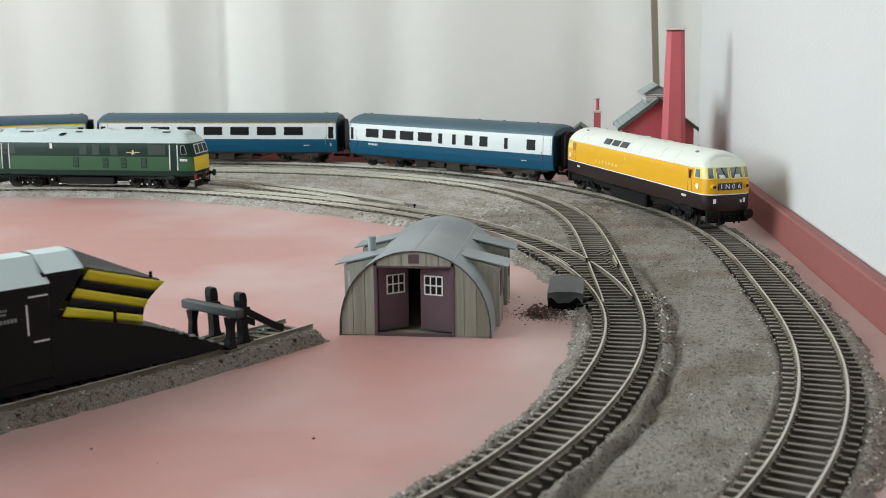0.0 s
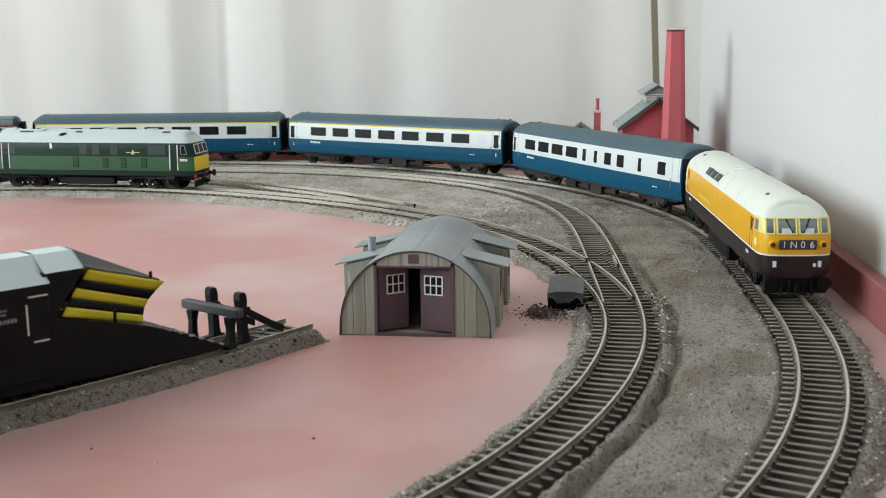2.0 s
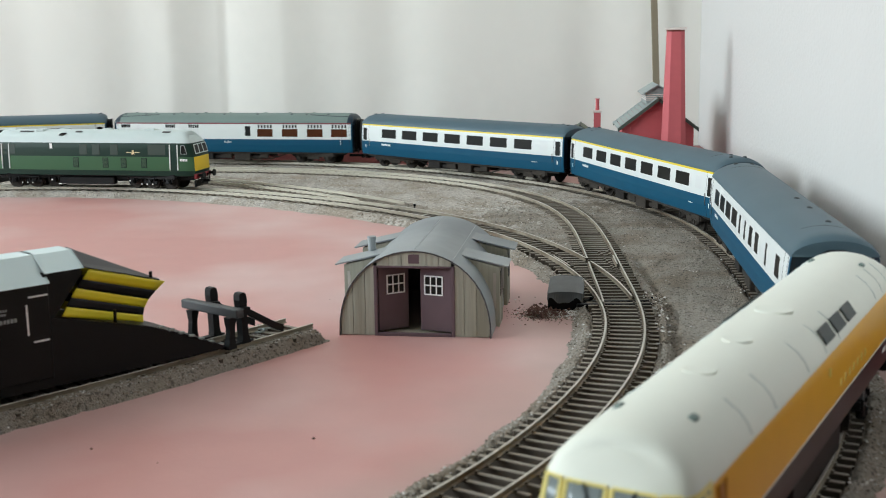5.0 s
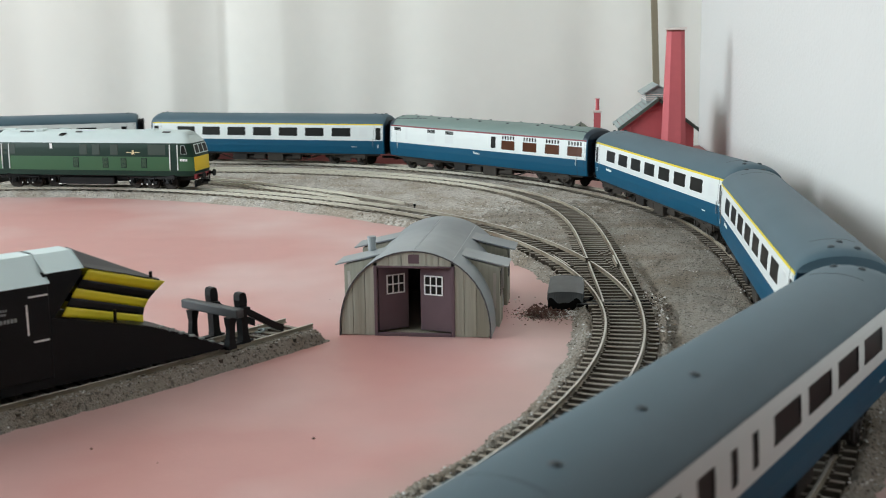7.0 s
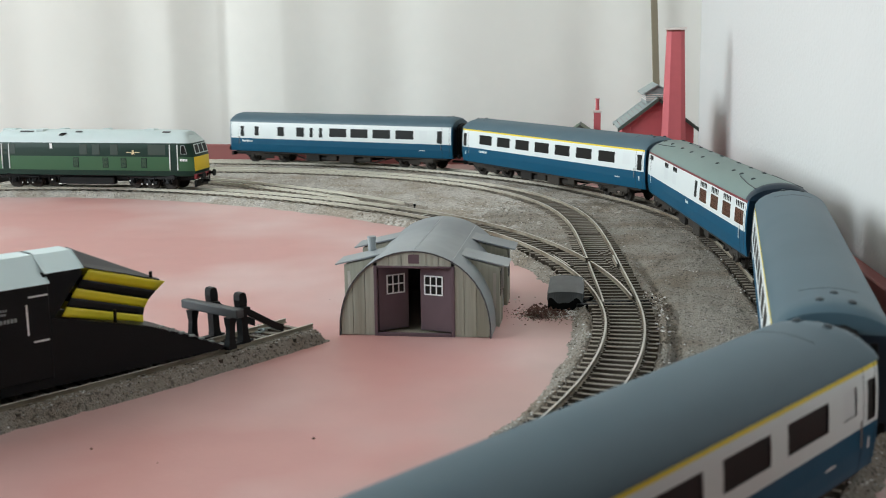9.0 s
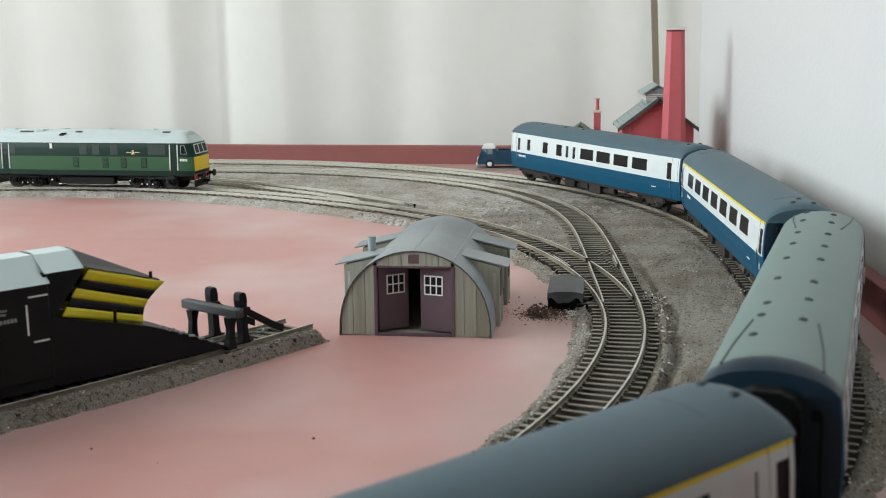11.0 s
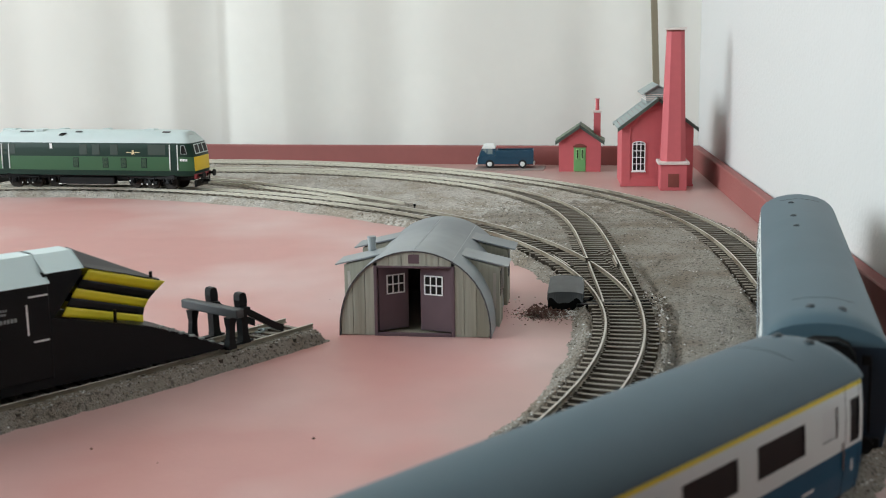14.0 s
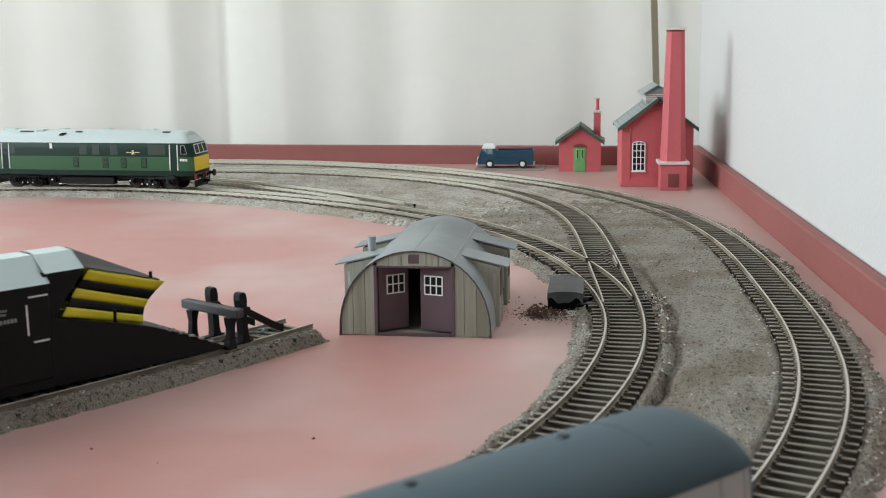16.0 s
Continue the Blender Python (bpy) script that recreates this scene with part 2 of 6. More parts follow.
RUBBER = mat("black_rubber", (0.02, 0.02, 0.02), 0.8, var=0.2)
PLATE = mat("grey_card_base", srgb(150, 138, 132), 0.8, var=0.08)
SCATTER = mat("dark_brown_scatter", srgb(112, 80, 70), 0.95, var=0.35, scale=500, bump=0.0006)


# ---- building helpers ----
def part(name, bm, material, parent=None, label="", smooth=False, at=None):
    """Link a bmesh as one mesh object under a thing or a part."""
    me = bpy.data.meshes.new(name)
    bmesh.ops.recalc_face_normals(bm, faces=bm.faces[:])
    if smooth:
        for f in bm.faces:
            f.smooth = True
    bm.to_mesh(me)
    bm.free()
    for m in material if isinstance(material, (list, tuple)) else [material]:
        me.materials.append(m)
    if smooth:
        me.set_sharp_from_angle(angle=radians(40))
    ob = new(name, me)
    if parent is not None:
        ob.parent = parent
    if at is not None:
        ob.matrix_basis = at
    if label:
        ob["label"] = label
    return ob


def share(name, me, parent, at):
    ob = new(name, me)
    ob.parent = parent
    ob.matrix_basis = at
    return ob


def thing(name, at, label, category, group="", kind=""):
    ob = new(name)
    ob.empty_display_size = 0.01
    ob.matrix_basis = at
    return tagged(ob, label, category, group, kind)


def box(bm, x0, x1, y0, y1, z0, z1, mi=0, bevel=0.0, m=None):
    """A box, in millimetres, with its edges bevelled."""
    r = bmesh.ops.create_cube(bm, size=1.0)
    vs = r["verts"]
    for v in vs:
        v.co = Vector(((x0 + x1) / 2 + v.co.x * (x1 - x0), (y0 + y1) / 2 + v.co.y * (y1 - y0), (z0 + z1) / 2 + v.co.z * (z1 - z0))) * 0.001
    fs = list({f for v in vs for f in v.link_faces})
    for f in fs:
        f.material_index = mi
    if bevel:
        es = list({e for v in vs for e in v.link_edges})
        r = bmesh.ops.bevel(bm, geom=es, offset=bevel * 0.001, segments=1, affect="EDGES", profile=0.5)
        for f in r["faces"]:
            f.material_index = mi
        vs = list({v for f in r["faces"] for v in f.verts})
    if m is not None:
        bmesh.ops.transform(bm, matrix=m, verts=vs)
    return vs


def tube(bm, p, q, r0, r1=None, n=10, mi=0):
    """A round bar from p to q, in millimetres."""
    p, q = Vector(p) * 0.001, Vector(q) * 0.001
    r1 = r0 if r1 is None else r1
    d = q - p
    m = Matrix.Translation((p + q) / 2) @ d.to_track_quat("Z", "Y").to_matrix().to_4x4()
    r = bmesh.ops.create_cone(bm, cap_ends=True, segments=n, radius1=r0 * 0.001, radius2=r1 * 0.001, depth=d.length, matrix=m)
    for f in {f for v in r["verts"] for f in v.link_faces}:
        f.material_index = mi
    return r["verts"]


def slab(bm, pts, t, mi=0):
    """A flat plate with the given outline (millimetres), t thick along its normal."""
    vs = [Vector(p) * 0.001 for p in pts]
    nrm = (vs[1] - vs[0]).cross(vs[2] - vs[1]).normalized() * t * 0.001
    a, b = [bm.verts.new(v) for v in vs], [bm.verts.new(v + nrm) for v in vs]
    k = len(vs)
    fs = [bm.faces.new(a[::-1]), bm.faces.new(b)]
    fs += [bm.faces.new((a[i], a[(i + 1) % k], b[(i + 1) % k], b[i])) for i in range(k)]
    for f in fs:
        f.material_index = mi


def rounded(w, h, r, n=3):
    """Outline of a rounded rectangle about the origin."""
    out = []
    for cx, cy, a0 in ((w / 2 - r, h / 2 - r, 0), (-w / 2 + r, h / 2 - r, 90), (-w / 2 + r, -h / 2 + r, 180), (w / 2 - r, -h / 2 + r, 270)):
        for i in range(n + 1):
            a = radians(a0 + 90 * i / n)
            out.append((cx + r * math.cos(a), cy + r * math.sin(a)))
    return out


def loft(bm, rows, pick=None, close=False, caps=True):
    """Skin a list of sections (each a list of points in millimetres)."""
    vr = [[bm.verts.new(Vector(p) * 0.001) for p in r] for r in rows]
    k = len(rows[0])
    for a, b in zip(vr, vr[1:]):
        for i in range(k if close else k - 1):
            j = (i + 1) % k
            f = bm.faces.new((a[i], a[j], b[j], b[i]))
            if pick:
                f.material_index = pick(f.calc_center_median() * 1000)
    if caps:
        for r in (vr[0], vr[-1]):
            half = k // 2
            for i in range(half):          # strips across from side to side
                q = [r[i], r[i + 1], r[k - 2 - i], r[k - 1 - i]]
                q = list(dict.fromkeys(q))
                if len(q) > 2:
                    f = bm.faces.new(q)
                    if pick:
                        f.material_index = pick(f.calc_center_median() * 1000)
    return vr


def text_part(name, words, size, material, parent, at, label=""):
    cu = bpy.data.curves.new(name, "FONT")
    cu.body, cu.size, cu.align_x, cu.align_y, cu.extrude = words, size, "CENTER", "CENTER", 0.00006
    tmp = bpy.data.objects.new(name + "_tmp", cu)
    scene.collection.objects.link(tmp)
    me = bpy.data.meshes.new_from_object(tmp.evaluated_get(bpy.context.evaluated_depsgraph_get()))
    bpy.data.objects.remove(tmp)
    me.materials.clear()
    me.materials.append(material)
    ob = new(name, me)
    ob.parent, ob.matrix_basis = parent, at
    if label:
        ob["label"] = label
    return ob


# ---- lines of track: curvature from point to point along each line ----
STEP = 0.005


def line_of(x0, y0, heading, start, gap, bends, before, after):
    """Centre line as columns s, x, y, heading: bends are curvatures every gap metres from start; straight before and after."""
    s = np.arange(start - before, start + gap * (len(bends) - 1) + after, STEP)
    k = np.interp(s + STEP / 2, start + gap * np.arange(len(bends)), bends, left=0.0, right=0.0)
    th = np.concatenate([[0], np.cumsum(k * STEP)])
    i0 = int(np.argmin(abs(s)))
    th = th - th[i0] + heading
    mid = (th[1:] + th[:-1]) / 2
    x, y = np.concatenate([[0], np.cumsum(np.cos(mid) * STEP)]), np.concatenate([[0], np.cumsum(np.sin(mid) * STEP)])
    return np.stack([np.append(s, s[-1] + STEP), x - x[i0] + x0, y - y[i0] + y0, th], 1)


def along(line, s):
    return tuple(float(np.interp(s, line[:, 0], line[:, i])) for i in (1, 2, 3))


OUTER = line_of(0.1474, 0.9111, -1.2055, -0.75, 0.12, [-1.544, -1.759, -1.97, -2.146, -2.09, -1.872, -2.0, -2.132, -1.218, -0.055, -1.885, -2.062, -1.702, -1.648, -1.662, -1.675, -1.688, 0], 1.15, 1.5)
MIDDLE = line_of(0.0958, 0.74, -1.6005, -0.6, 0.12, [-2.252, -2.304, -2.787, -3.37, -2.529, -0.494, 0.21, -2.363, -1.969, -2.54, -2.54, 0], 0.5, 0.35)
INNER = line_of(0.0814, 0.627, -1.4395, -0.72, 0.12, [0, -2.764, -1.939, -1.386, -2.22, -2.605, -1.893, -2.809], 0.5, 0.0)
SIDING = line_of(-0.101, 0.972, -0.785, -0.36, 0.12, [-0.4, -1.3, -1.3, -1.2, -1.6], 0.25, 0.0)
PLOUGH_END, PLOUGH_TURN = (-0.0702, 0.5192), math.atan2(0.684, 0.73)
PLOUGH_LINE = line_of(-0.0705, 0.5220, PLOUGH_TURN + radians(9.0), -0.6, 0.12, [0, 0, 0, 0, 0.7, 0.9], 0.0, 0.0)          # the stub bends a little towards its end
PLOUGH_LINE = PLOUGH_LINE[PLOUGH_LINE[:, 0] <= 0.0001]


# ---- the room and the board ----
def plain(name, x0, x1, y0, y1, z0, z1, material, label, category, at=None):
    """A piece of the setting, in metres."""
    bm = bmesh.new()
    box(bm, x0 * 1000, x1 * 1000, y0 * 1000, y1 * 1000, z0 * 1000, z1 * 1000)
    return tagged(part(name, bm, material, at=at), label, category, kind="structure")


EAST = pose(0.2005, 0.513, 0, 0, 0, -4.61)          # inner foot of the right-hand edge board; local y runs along it
NORTH = pose(-0.02, 1.230, 0, 0, 0, -10.5)          # inner foot of the back edge board; local x runs along it
plain("floor", -2.8, 0.6, -1.7, 1.7, -0.82, -0.78, CARPET, "brown carpeted room floor under the layout", "floor")
plain("ceiling", -2.8, 0.6, -1.7, 1.7, 1.75, 1.8, CEIL, "plain dull grey room ceiling above the layout", "ceiling")
plain("wall_east", 0.009, 0.09, -0.29, 0.9, -0.78, 1.75, WALL, "matt white painted wall beside the layout", "wall", EAST)
# Unseen near end of the east wall, made dark to cut bounced light.
plain("unseen_dark_wall_east", 0.012, 0.09, -2.2, -0.29, -0.78, 1.75, LIGHT_SINK, "unseen dark wall added to cut bounced light in the room", "wall", EAST)
plain("wall_north", -2.9, 0.5, 0.075, 0.14, -0.78, 1.75, WALL, "white wall behind the curtain", "wall", NORTH)
# Unseen south side closed with a dark wall to lower the fill.
plain("unseen_dark_wall_south", -2.8, 0.35, -1.72, -1.62, -0.78, 1.75, LIGHT_SINK, "unseen dark wall added to cut bounced light in the room", "wall")
plain("wall_west", -2.75, -2.65, -1.62, -1.15, -0.78, 1.75, WALL, "white wall beside the window", "wall")
plain("wall_west_2", -2.75, -2.65, 1.25, 1.8, -0.78, 1.75, WALL, "white wall beside the window", "wall")
plain("wall_west_3", -2.75, -2.65, -1.15, 1.25, -0.78, 0.33, WALL, "white wall below the window", "wall")
plain("wall_west_4", -2.75, -2.65, -1.15, 1.25, 1.58, 1.75, WALL, "white wall above the window", "wall")


def baseboard():
    """The painted board on which the layout stands, cut to the line of the walls."""
    bm = bmesh.new()
    e0, e1 = EAST @ Vector((0.008, -0.576, 0)), EAST @ Vector((0.008, 0.68, 0))
    n0, n1 = NORTH @ Vector((0.292, 0.012, 0)), NORTH @ Vector((-2.5, 0.012, 0))
    pts = [(-2.45, -0.06), (e0.x, -0.06), (n0.x, n0.y), (n1.x, n1.y)]
    slab(bm, [(x * 1000, y * 1000, -18) for x, y in pts], 18)
    tagged(part("baseboard", bm, PINK), "flat layout board sprayed in mottled dusty pink", "baseboard", kind="structure")
    for i, (x, y) in enumerate(((-2.3, 0.0), (-2.3, 1.3), (0.05, 0.0), (0.05, 1.05), (-1.1, 0.0), (-1.1, 1.2))):
        bm = bmesh.new()
        box(bm, -22, 22, -22, 22, -780, -18, bevel=1)
        tagged(part("baseboard_leg", bm, TRIM, at=pose(x, y, 0)), "plain timber leg under the layout board", "leg", kind="structure")


baseboard()


def edge_board(name, at, length, height, axis):
    bm = bmesh.new()
    n = 40
    rows = []
    for i in range(n + 1):
        u = (i / n - 0.0) * length
        w = 0.5 * noise.noise((u * 0.012, height, 1.3))
        sect = [(0 + w * .3, 0), (0 + w * .4, height - 0.8), (0.8 + w * .4, height + w * .3), (7.2, height + w * .3), (8, height - 0.8), (8, 0)]
        rows.append([(a, u, z) if axis == "y" else (u, a, z) for a, z in sect])
    loft(bm, rows, close=True, caps=False)
    bm.faces.new([bm.verts[j] for j in range(6)]) if bm.verts.ensure_lookup_table() is None else None
    return tagged(part(name, bm, FENCE, at=at), "low red-brown painted edge board of the layout", "edge board", kind="structure")


edge_board("edge_board_east", EAST @ pose(0, -0.573, 0), 1245, 20.5, "y")
edge_board("edge_board_north", NORTH @ pose(-2.45, 0.0, 0), 2712, 19.5, "x")


def curtain(name, u0, u1, depth, seed, label):
    """Hanging cloth: uneven vertical folds that close up towards the top."""
    bm = bmesh.new()
    rnd = random.Random(seed)
    folds = [(rnd.uniform(0.07, 0.30), rnd.uniform(0, 6.28), rnd.uniform(0.4, 1.0)) for _ in range(6)]
    nu, nz = int((u1 - u0) / 0.004), 14
    grid = []
    for j in range(nz + 1):
        z = -0.35 + 2.0 * j / nz
        row = []
        for i in range(nu + 1):
            u = u0 + (u1 - u0) * i / nu
            d = sum(a * math.sin(6.283 * (u + 0.012 * math.sin(z * 2.1 + p)) / w + p) * w for w, p, a in folds) * 0.012
            d += 0.0016 * min(1.0, max(0.0, (u + 0.233) / 0.005))
            d -= 0.0100 * min(1.0, max(0.0, (u + 0.229) / 0.07))            # a crease, and the cloth turning forward beside it
            d -= 0.0100 * min(1.0, max(0.0, (-0.229 - u) / 0.06))
            row.append(bm.verts.new((u, depth + d, z)))
        grid.append(row)
    for a, b in zip(grid, grid[1:]):
        for i in range(nu):
            bm.faces.new((a[i], a[i + 1], b[i + 1], b[i]))
    ob = part(name, bm, CURTAIN, smooth=True, at=NORTH)
    so = ob.modifiers.new("thickness", "SOLIDIFY")
    so.thickness = 0.0015
    return tagged(ob, label, "curtain")


curtain("curtain", -2.4, 0.302, 0.038, 3, "cream white cloth curtain hanging in soft folds behind the layout")
bm = bmesh.new()
tube(bm, (-2400, 48, 1660), (235, 48, 1660), 9, n=12)
tagged(part("curtain_rail", bm, WHITE, at=NORTH), "white round curtain rail above the window curtains", "curtain rail", kind="structure")
bm = bmesh.new()
slab(bm, [(-3.2, -2, 0), (3.2, -2, 0), (2.6, 2, 1700), (-3.4, 2, 1700)][:4], 3)
strip = part("trim", bm, TRIM, at=pose(0.2235, 1.203, 0.0, 0, -2.6, 0))
tagged(strip, "thin olive-brown strip down the corner of the room", "trim", kind="structure")


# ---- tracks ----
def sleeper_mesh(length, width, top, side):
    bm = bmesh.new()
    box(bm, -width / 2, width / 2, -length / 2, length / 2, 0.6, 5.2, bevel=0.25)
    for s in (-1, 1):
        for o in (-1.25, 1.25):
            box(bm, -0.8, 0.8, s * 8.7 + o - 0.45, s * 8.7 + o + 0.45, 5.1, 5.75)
    # Faces that look up stay pale; side faces get the gap shade as colour.
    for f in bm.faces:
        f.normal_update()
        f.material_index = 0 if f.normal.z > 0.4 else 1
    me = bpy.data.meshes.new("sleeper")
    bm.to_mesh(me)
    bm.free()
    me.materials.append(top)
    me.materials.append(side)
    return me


SLEEPERS = [sleeper_mesh(29.5, w, SLEEPER, SHADED_SLEEPER) for w in (1.9, 2.05, 1.8)]
MID_SLEEPERS = [sleeper_mesh(29.5, w, SLEEPER, DUSTY_SHADED_SIDE) for w in (1.9, 2.05, 1.8)]
FAR_SLEEPERS = [sleeper_mesh(29.5, w, DUSTY_SLEEPER, DUSTY_SHADED_SIDE) for w in (1.9, 2.05, 1.8)]          # buried in dust at the far end
PITCH = 0.0069


def rail(name, line, s0, s1, off, parent):
    """One rail, swept along the line at an offset to its left."""
    ss = np.arange(s0, s1, 0.006)
    sect = [(-0.75, 5.2), (-0.75, 5.5), (-0.22, 5.75), (-0.22, 6.7), (-0.47, 6.95), (-0.47, 7.4), (-0.35, 7.5), (0.35, 7.5), (0.47, 7.4), (0.47, 6.95), (0.22, 6.7), (0.22, 5.75), (0.75, 5.5), (0.75, 5.2)]
    rows = []
    for s in list(ss) + [s1]:
        x, y, th = along(line, s)
        nx, ny = -math.sin(th), math.cos(th)
        rows.append([(1000 * x + nx * (off + a), 1000 * y + ny * (off + a), z) for a, z in sect])
    bm = bmesh.new()
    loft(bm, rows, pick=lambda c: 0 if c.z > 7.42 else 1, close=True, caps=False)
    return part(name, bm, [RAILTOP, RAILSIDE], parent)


def sleepers(line, s0, s1, parent, stretch=None, limit=(None, None)):
    rnd = random.Random(7)
    rest = bmesh.new()
    s, used = s0, 0
    while s < s1:
        x, y, th = along(line, s)
        m = pose(x, y, 0.0, 0, 0, math.degrees(th) + rnd.uniform(-1.2, 1.2)) @ pose(0, 0.0003 * rnd.uniform(-1, 1), 0.00015 * rnd.uniform(-1, 1))
        if stretch:
            m = m @ stretch(x, y)
        if limit[0] is None or limit[0] <= s <= limit[1]:
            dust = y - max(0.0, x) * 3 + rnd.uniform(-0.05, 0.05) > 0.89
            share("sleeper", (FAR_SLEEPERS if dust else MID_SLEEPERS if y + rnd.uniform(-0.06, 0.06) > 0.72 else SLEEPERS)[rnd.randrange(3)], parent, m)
        else:
            box(rest, -1.75, 1.75, -14.75, 14.75, 3.2, 5.2, m=m)
        s += PITCH
    if rest.verts:
        tagged(part("sleepers", rest, DUSTY_SLEEPER, parent), kind="stuff")
    else:
        rest.free()


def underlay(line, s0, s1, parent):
    """Foam strip, near black: the shade between the sleepers is in its colour."""
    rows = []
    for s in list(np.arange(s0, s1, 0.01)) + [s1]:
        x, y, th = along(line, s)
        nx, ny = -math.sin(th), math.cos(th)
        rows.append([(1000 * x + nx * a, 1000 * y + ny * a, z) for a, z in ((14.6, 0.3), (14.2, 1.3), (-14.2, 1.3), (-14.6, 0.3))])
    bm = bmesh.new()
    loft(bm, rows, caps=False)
    part("underlay", bm, SHADE_FOAM, parent, "foam underlay blackened for the shade between the sleepers")


def s_at_y(line, y, lo, hi):
    c = line[(line[:, 0] > lo) & (line[:, 0] < hi)]
    return float(c[np.argmin(abs(c[:, 2] - y)), 0])


def tracks():
    t = thing("railway_track", pose(0, 0, 0), "weathered outer running line curving round the board edge", "railway track", "tracks of the layout")
    rail("rail", OUTER, OUTER[0, 0], OUTER[-1, 0], 8.7, t)
    rail("rail", OUTER, OUTER[0, 0], OUTER[-1, 0], -8.7, t)
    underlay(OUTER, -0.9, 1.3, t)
    sleepers(OUTER, OUTER[0, 0], OUTER[-1, 0], t, limit=(-0.85, 1.15))
    # middle line with the turnout of the inner line: the blades end at y 0.56
    t = thing("railway_track", pose(0, 0, 0), "weathered middle line with a turnout, sleepers bedded in dirt", "railway track", "tracks of the layout")
    blade = s_at_y(MIDDLE, 0.557, -0.1, 0.4)
    frog = s_at_y(MIDDLE, 0.662, -0.1, 0.3)
    rail("rail", MIDDLE, MIDDLE[0, 0], MIDDLE[-1, 0], 8.7, t)
    rail("rail", MIDDLE, MIDDLE[0, 0], frog - 0.006, -8.7, t)
    rail("rail", MIDDLE, frog + 0.004, blade, -8.7, t)
    a, b = INNER[INNER[:, 2] > 0.585], MIDDLE[(MIDDLE[:, 2] < 0.505) & (MIDDLE[:, 0] > 0)]
    p, q = Vector(a[-1, 1:3]), Vector(b[0, 1:3])
    u, v = Vector((math.cos(a[-1, 3]), math.sin(a[-1, 3]))), Vector((math.cos(b[0, 3]), math.sin(b[0, 3])))
    d = (q - p).length
    joint = []
    for k in (0.06 + 0.055 * i for i in range(17)):                  # an even curve from the inner line into the middle line
        o = (2 * k ** 3 - 3 * k ** 2 + 1) * p + (k ** 3 - 2 * k ** 2 + k) * d * u + (3 * k ** 2 - 2 * k ** 3) * q + (k ** 3 - k ** 2) * d * v
        joint.append((0.0, o.x, o.y, a[-1, 3] + (b[0, 3] - a[-1, 3]) * k))
    stock = np.concatenate([a, np.array(joint), b])
    stock[:, 0] = np.concatenate([[0], np.cumsum(np.hypot(np.diff(stock[:, 1]), np.diff(stock[:, 2])))])
    rail("rail", stock, 0.0, stock[-1, 0], -8.7, t)
    rail("check_rail", MIDDLE, frog - 0.014, frog + 0.012, 7.0, t)

    def wide(x, y):
        if not 0.555 < y < 0.70:
            return Matrix()
        i = INNER[np.argmin(abs(INNER[:, 2] - y)), 1]
        g = max(0.0, (x - i))
        return pose(0, -g / 2, 0) @ Matrix.Diagonal((1, 1 + g / 0.0295, 1, 1))
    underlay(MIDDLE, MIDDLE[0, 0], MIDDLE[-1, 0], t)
    sleepers(MIDDLE, MIDDLE[0, 0], MIDDLE[-1, 0], t, stretch=wide)
    t = thing("railway_track", pose(0, 0, 0), "weathered inner line on grey ballast, under the green locomotive", "railway track", "tracks of the layout")
    s_end, s_blade = s_at_y(INNER, 0.532, -0.1, 0.3), s_at_y(INNER, 0.568, -0.1, 0.3)
    s_frog = s_at_y(INNER, 0.662, -0.2, 0.3)
    rail("rail", INNER, INNER[0, 0], s_frog - 0.004, 8.7, t)
    rail("rail", INNER, s_frog + 0.006, s_blade, 8.3, t)
    rail("check_rail", INNER, s_frog - 0.016, s_frog + 0.016, -7.0, t)
    underlay(INNER, INNER[0, 0], s_end, t)
    sleepers(INNER, INNER[0, 0], s_at_y(INNER, 0.70, -0.3, 0.2), t)
    bm = bmesh.new()
    for y0 in (0.5695, 0.5625):
        box(bm, 66, 106, y0 * 1000 - 1.6, y0 * 1000 + 1.6, 3.6, 5.0, bevel=0.3)
    part("tie_bar", bm, BLACK, t, "black plastic tie bar across the turnout")
    bm = bmesh.new()
    tube(bm, (104.5, 570, 4), (104.5, 570, 6.2), 0.6)
    part("tie_bar_pin", bm, BLACK, t)
    t = thing("railway_track", pose(0, 0, 0), "short dirty siding joining the inner line", "railway track", "tracks of the layout")
    rail("rail", SIDING, SIDING[0, 0], 0.098, 8.7, t)
    rail("rail", SIDING, SIDING[0, 0], 0.06, -8.7, t)
    underlay(SIDING, SIDING[0, 0], 0.06, t)
    sleepers(SIDING, SIDING[0, 0], 0.03, t)
    t = thing("railway_track", pose(0, 0, 0), "short straight stub track under the snow plough", "railway track", "tracks of the layout")
    rail("rail", PLOUGH_LINE, -0.595, 0.0, 8.7, t)
    rail("rail", PLOUGH_LINE, -0.595, 0.0, -8.7, t)
    sleepers(PLOUGH_LINE, -0.59, -0.003, t)


# ---- ballast: one rough sheet that lies round the lines ----
def lateral(line, px, py, lo, hi):
    """Distance and signed offset (positive to the left of travel) of points from a line."""
    c = line[(line[:, 0] >= lo) & (line[:, 0] <= hi)][::2]
    best, off = np.full(px.shape, 9.0), np.zeros(px.shape)
    for s, x, y, th in c:
        dx, dy = px - x, py - y
        d = np.hypot(dx, dy)
        near = d < best
        best = np.where(near, d, best)
        off = np.where(near, -math.sin(th) * dx + math.cos(th) * dy, off)
    return best, off


